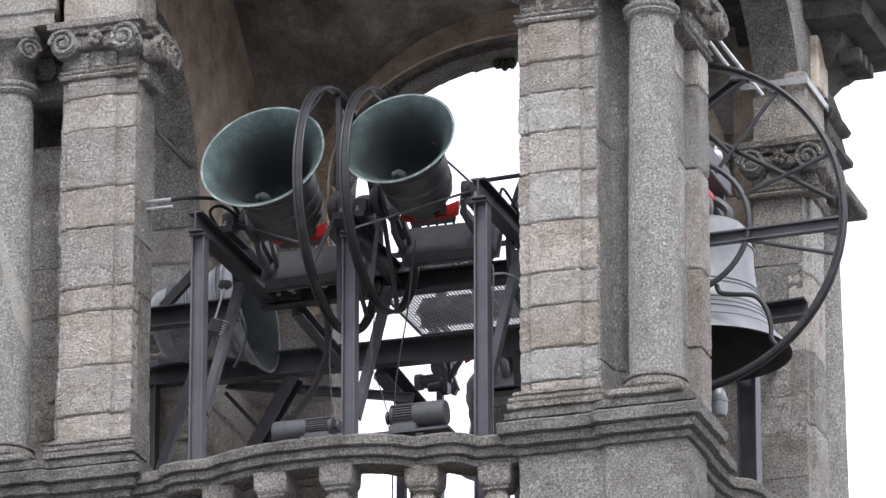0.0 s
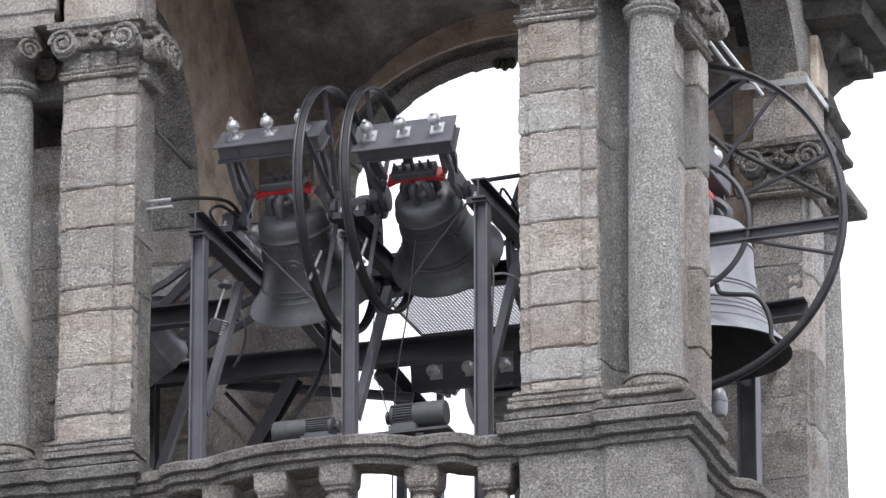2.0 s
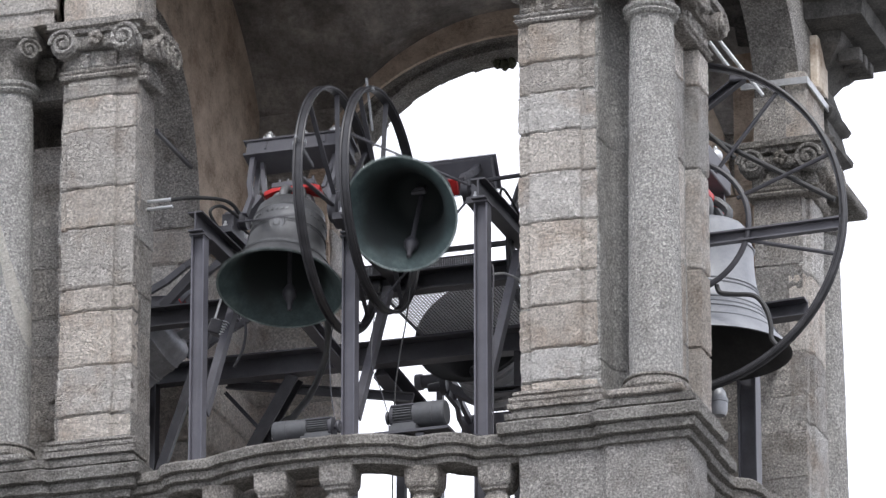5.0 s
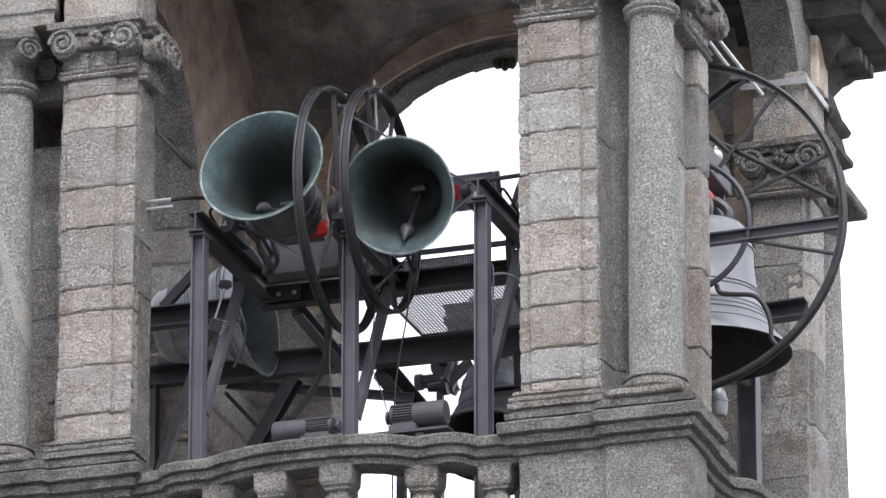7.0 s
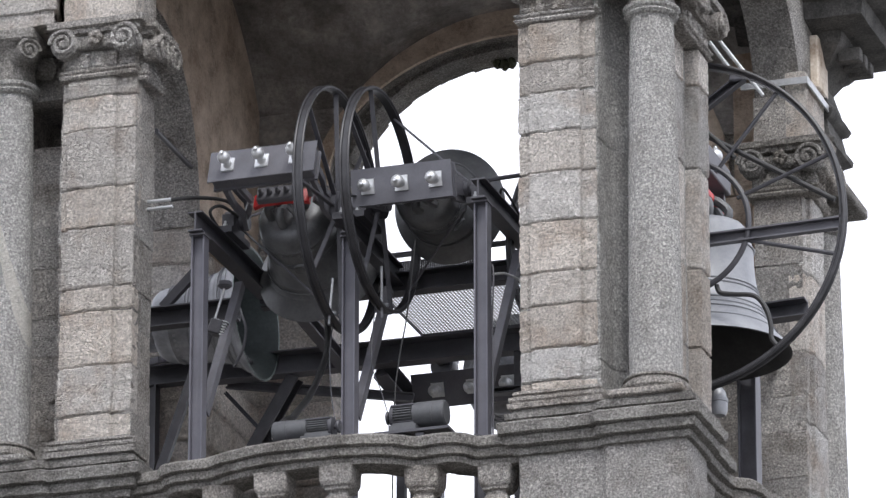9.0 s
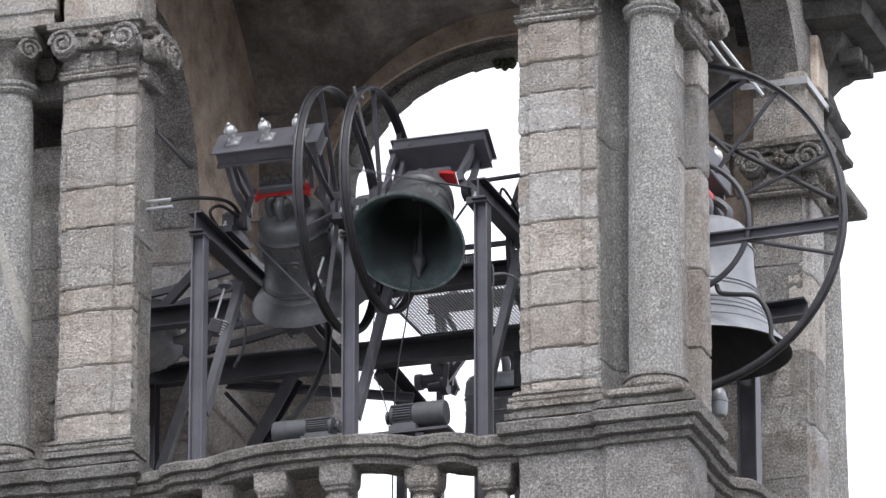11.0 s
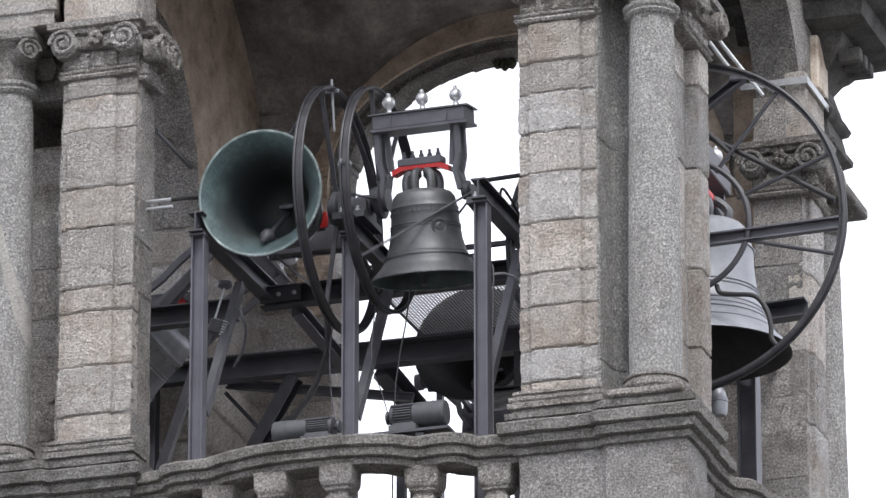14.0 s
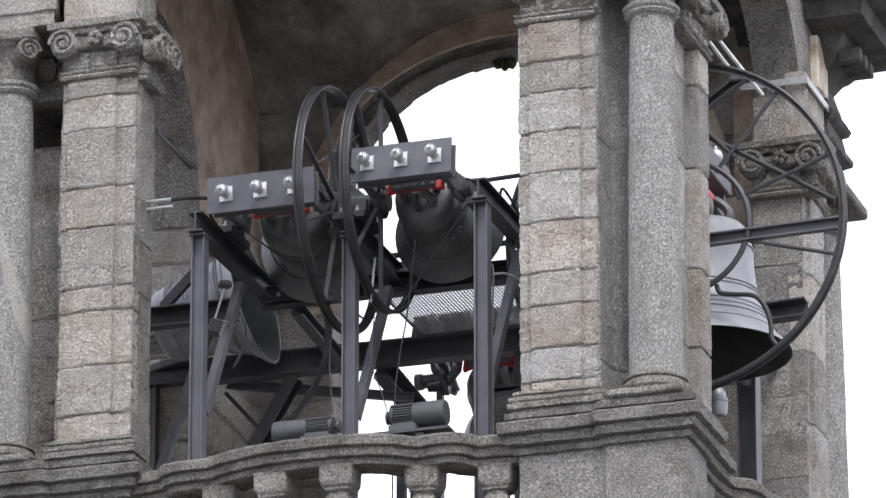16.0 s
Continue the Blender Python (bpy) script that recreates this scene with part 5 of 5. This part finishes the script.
beam(bm, (0.86, 3.16, 1.67), (0.86, 3.90, 1.67), 0.08, 0.10, "I")
part("wall_arm", bm, DARK_STEEL, ledge)
cable([(1.074, 1.320, 1.261), (1.102, 1.320, 1.201), (1.207, 1.320, 1.176), (1.353, 1.320, 1.147), (1.435, 1.320, 1.047), (1.471, 1.320, 0.914), (1.477, 1.320, 0.806), (1.542, 1.320, 0.722)], 0.018, "black cable looped before the great bell")

MOSS = material("dark_weed", [(0.3, (0.03, 0.035, 0.02)), (0.6, (0.07, 0.075, 0.045))], scale=20, fine=90, rough=(0.7, 0.9))
# dark moss hanging from the rear arch
for x, y, z in ((-1.692, 4.83, 4.674), (-1.63, 4.83, 4.647), (-1.569, 4.83, 4.659)):
    weed = thing("moss_clump", "small dark clump of moss hanging from the arch", "moss", group="moss on the arch")
    bm = bmesh.new()
    bmesh.ops.create_icosphere(bm, subdivisions=3, radius=0.042)
    for v in bm.verts:
        v.co = Vector((v.co.x * 0.8 + x, v.co.y + y, v.co.z * 1.2 + z + 0.02)) + 0.014 * noise.noise_vector((v.co + Vector((x, y, z))) * 45)
    part("moss_body", bm, MOSS, weed)


# ---- what moves ----
SWING_L = [(0, 110), (0.2, 105.4), (0.4, 98.1), (0.6, 87.9), (0.8, 75.5), (1.0, 57.5), (1.2, 37.5), (1.4, 18.5), (1.6, -2.5), (1.8, -24.5), (2.0, -45.5), (2.2, -64.5), (2.4, -79), (2.6, -90.2), (2.8, -98.5), (3.0, -102.5), (3.2, -104), (3.4, -102.8), (3.6, -97.5), (3.8, -89.5), (4.0, -77.5), (4.2, -62.5),
           (4.4, -44.5), (4.6, -25.5), (4.8, -3.5), (5.0, 18.5), (5.2, 40.5), (5.4, 61.5), (5.6, 77.5), (5.8, 90.5), (6.0, 100.5), (6.3, 108.6), (6.5, 110.5), (6.7, 110), (6.9, 106.5), (7.1, 98.9), (7.3, 87), (7.5, 72.5), (7.7, 54.5), (7.9, 34.5), (8.1, 14.5), (8.3, -7.5), (8.5, -28.5), (8.7, -47.5), (8.9, -65.5), (9.1, -80.1), (9.2, -87),
           (9.5, -98.5), (9.85, -104), (10.2, -97.5), (10.45, -88.5), (10.65, -77.5), (10.85, -62.5), (11.1, -42.5), (11.3, -24.5), (11.5, -2.5), (11.7, 19.1), (11.9, 40.5), (12.1, 61.5), (12.3, 77.5), (12.5, 90), (12.7, 101), (12.9, 107.7), (13.1, 110.5), (13.3, 109.6), (13.5, 105.8), (13.7, 99.5), (13.9, 90.5), (14.1, 77.5), (14.3, 60.5), (14.5, 41.5), (14.7, 20.5), (14.9, -1.5), (15.1, -22.5), (15.3, -42.1), (15.5, -59.5), (15.6, -67.9), (15.8, -82.5), (16.0, -93.5)]
SWING_R = [(0, 111), (0.2, 104.8), (0.4, 95.1), (0.6, 82), (0.8, 65.5), (1.0, 45.5), (1.2, 23), (1.4, 1), (1.6, -21), (1.8, -43.5), (2.0, -63.5), (2.2, -80.5), (2.4, -91.5), (2.6, -98), (2.8, -101.6), (3.0, -102.2), (3.2, -99), (3.4, -91.6), (3.6, -80.5), (3.8, -65), (4.0, -46), (4.2, -27),
           (4.4, -6), (4.6, 15), (4.85, 43), (5.1, 68), (5.3, 85), (5.5, 97.5), (5.7, 106.5), (5.9, 111.5), (6.1, 112.8), (6.3, 109.4), (6.5, 102.4), (6.7, 92.4), (6.9, 78), (7.1, 60.5), (7.3, 39.2), (7.5, 16.7), (7.7, -6), (7.9, -30), (8.1, -53), (8.3, -72.5), (8.5, -85.4), (8.7, -95), (8.9, -100.5), (9.1, -102.8), (9.2, -102.8),
           (9.45, -98.5), (9.65, -90), (9.85, -78), (10.05, -63), (10.25, -46), (10.45, -27), (10.7, 1), (11.0, 37), (11.3, 69.4), (11.5, 85.3), (11.7, 97.7), (11.9, 106.8), (12.1, 111.8), (12.3, 113.3), (12.5, 110.2), (12.7, 103.8), (12.9, 95), (13.1, 82), (13.3, 65.8), (13.5, 45.6), (13.7, 23), (13.9, 0.5), (14.1, -23), (14.3, -46), (14.5, -65.2), (14.7, -81.5), (14.9, -92.5), (15.1, -99), (15.3, -102), (15.5, -102.4), (15.6, -101.4), (15.8, -95), (16.0, -85.8)]
SWING_S = [(0, 97), (0.25, 83), (0.5, 68), (0.75, 51), (1.0, 32), (1.25, 4), (1.5, -24), (1.8, -46), (2.1, -70), (2.5, -95), (2.75, -106), (3.0, -115), (3.5, -120), (4.0, -115), (4.2, -107), (4.7, -84), (5.2, -42), (5.7, 6), (6.0, 31), (6.3, 53), (6.5, 66), (6.75, 81), (7.0, 95), (7.3, 106), (7.6, 114), (8.0, 118), (8.5, 114), (8.8, 103), (9.0, 92), (9.2, 81), (9.5, 60), (9.9, 20), (10.4, -35), (10.9, -74), (11.3, -93), (11.5, -100), (11.7, -107), (12.0, -117), (12.5, -121), (13.0, -114), (13.3, -100), (13.5, -89), (13.8, -68), (14.0, -52), (14.25, -32), (14.5, -12), (14.75, 18), (15.0, 42), (15.25, 56), (15.5, 74), (15.75, 91), (16.0, 102)]
SWING_B = [(0, -45), (0.5, -76), (1.0, -103), (1.5, -113), (2.0, -101), (2.5, -75), (3.0, -40), (3.5, -10), (3.8, 25), (4.0, 44), (4.2, 60), (4.7, 92), (5.3, 115), (5.8, 114), (6.3, 95), (6.5, 78), (6.75, 50), (7.0, 18), (7.3, -10), (7.6, -30), (8.0, -60), (8.4, -88), (8.8, -109), (9.0, -112), (9.2, -110), (9.8, -88), (10.4, -55), (11.0, -22), (11.3, -8), (11.5, 15), (11.7, 42), (12.0, 80), (12.25, 97), (12.5, 108), (13.0, 118), (13.5, 116), (14.0, 98), (14.25, 80), (14.5, 55), (14.75, 25), (15.0, -6), (15.5, -36), (16.0, -70)]


def clapper_angle(a):
    """The clapper hangs plumb until it meets the bell."""
    return max(-31.0, min(31.0, a))


def swing(bell, clapper, place, rows, turn=0.0):
    base = clapper.matrix_basis.copy()
    if turn:
        walk(bell, [(t, pose(*place, 0, -a, 0) @ pose(0, 0, 0, 0, 0, turn)) for t, a in rows])
    else:
        walk(bell, [(t, pose(*place, -a, 0, 0)) for t, a in rows])
    walk(clapper, [(t, base @ pose(0, 0, 0, clapper_angle(a), 0, 0)) for t, a in rows])


def motions():
    swing(bell_l, clap_l, (LX, FY, LZ), SWING_L)
    swing(bell_r, clap_r, (RX, FY, RZ), SWING_R)
    swing(bell_s, clap_s, (-3.585, 2.475, 1.86), SWING_S, 90)
    swing(bell_b, clap_b, (-1.39, 3.9, 1.665), SWING_B)


motions()
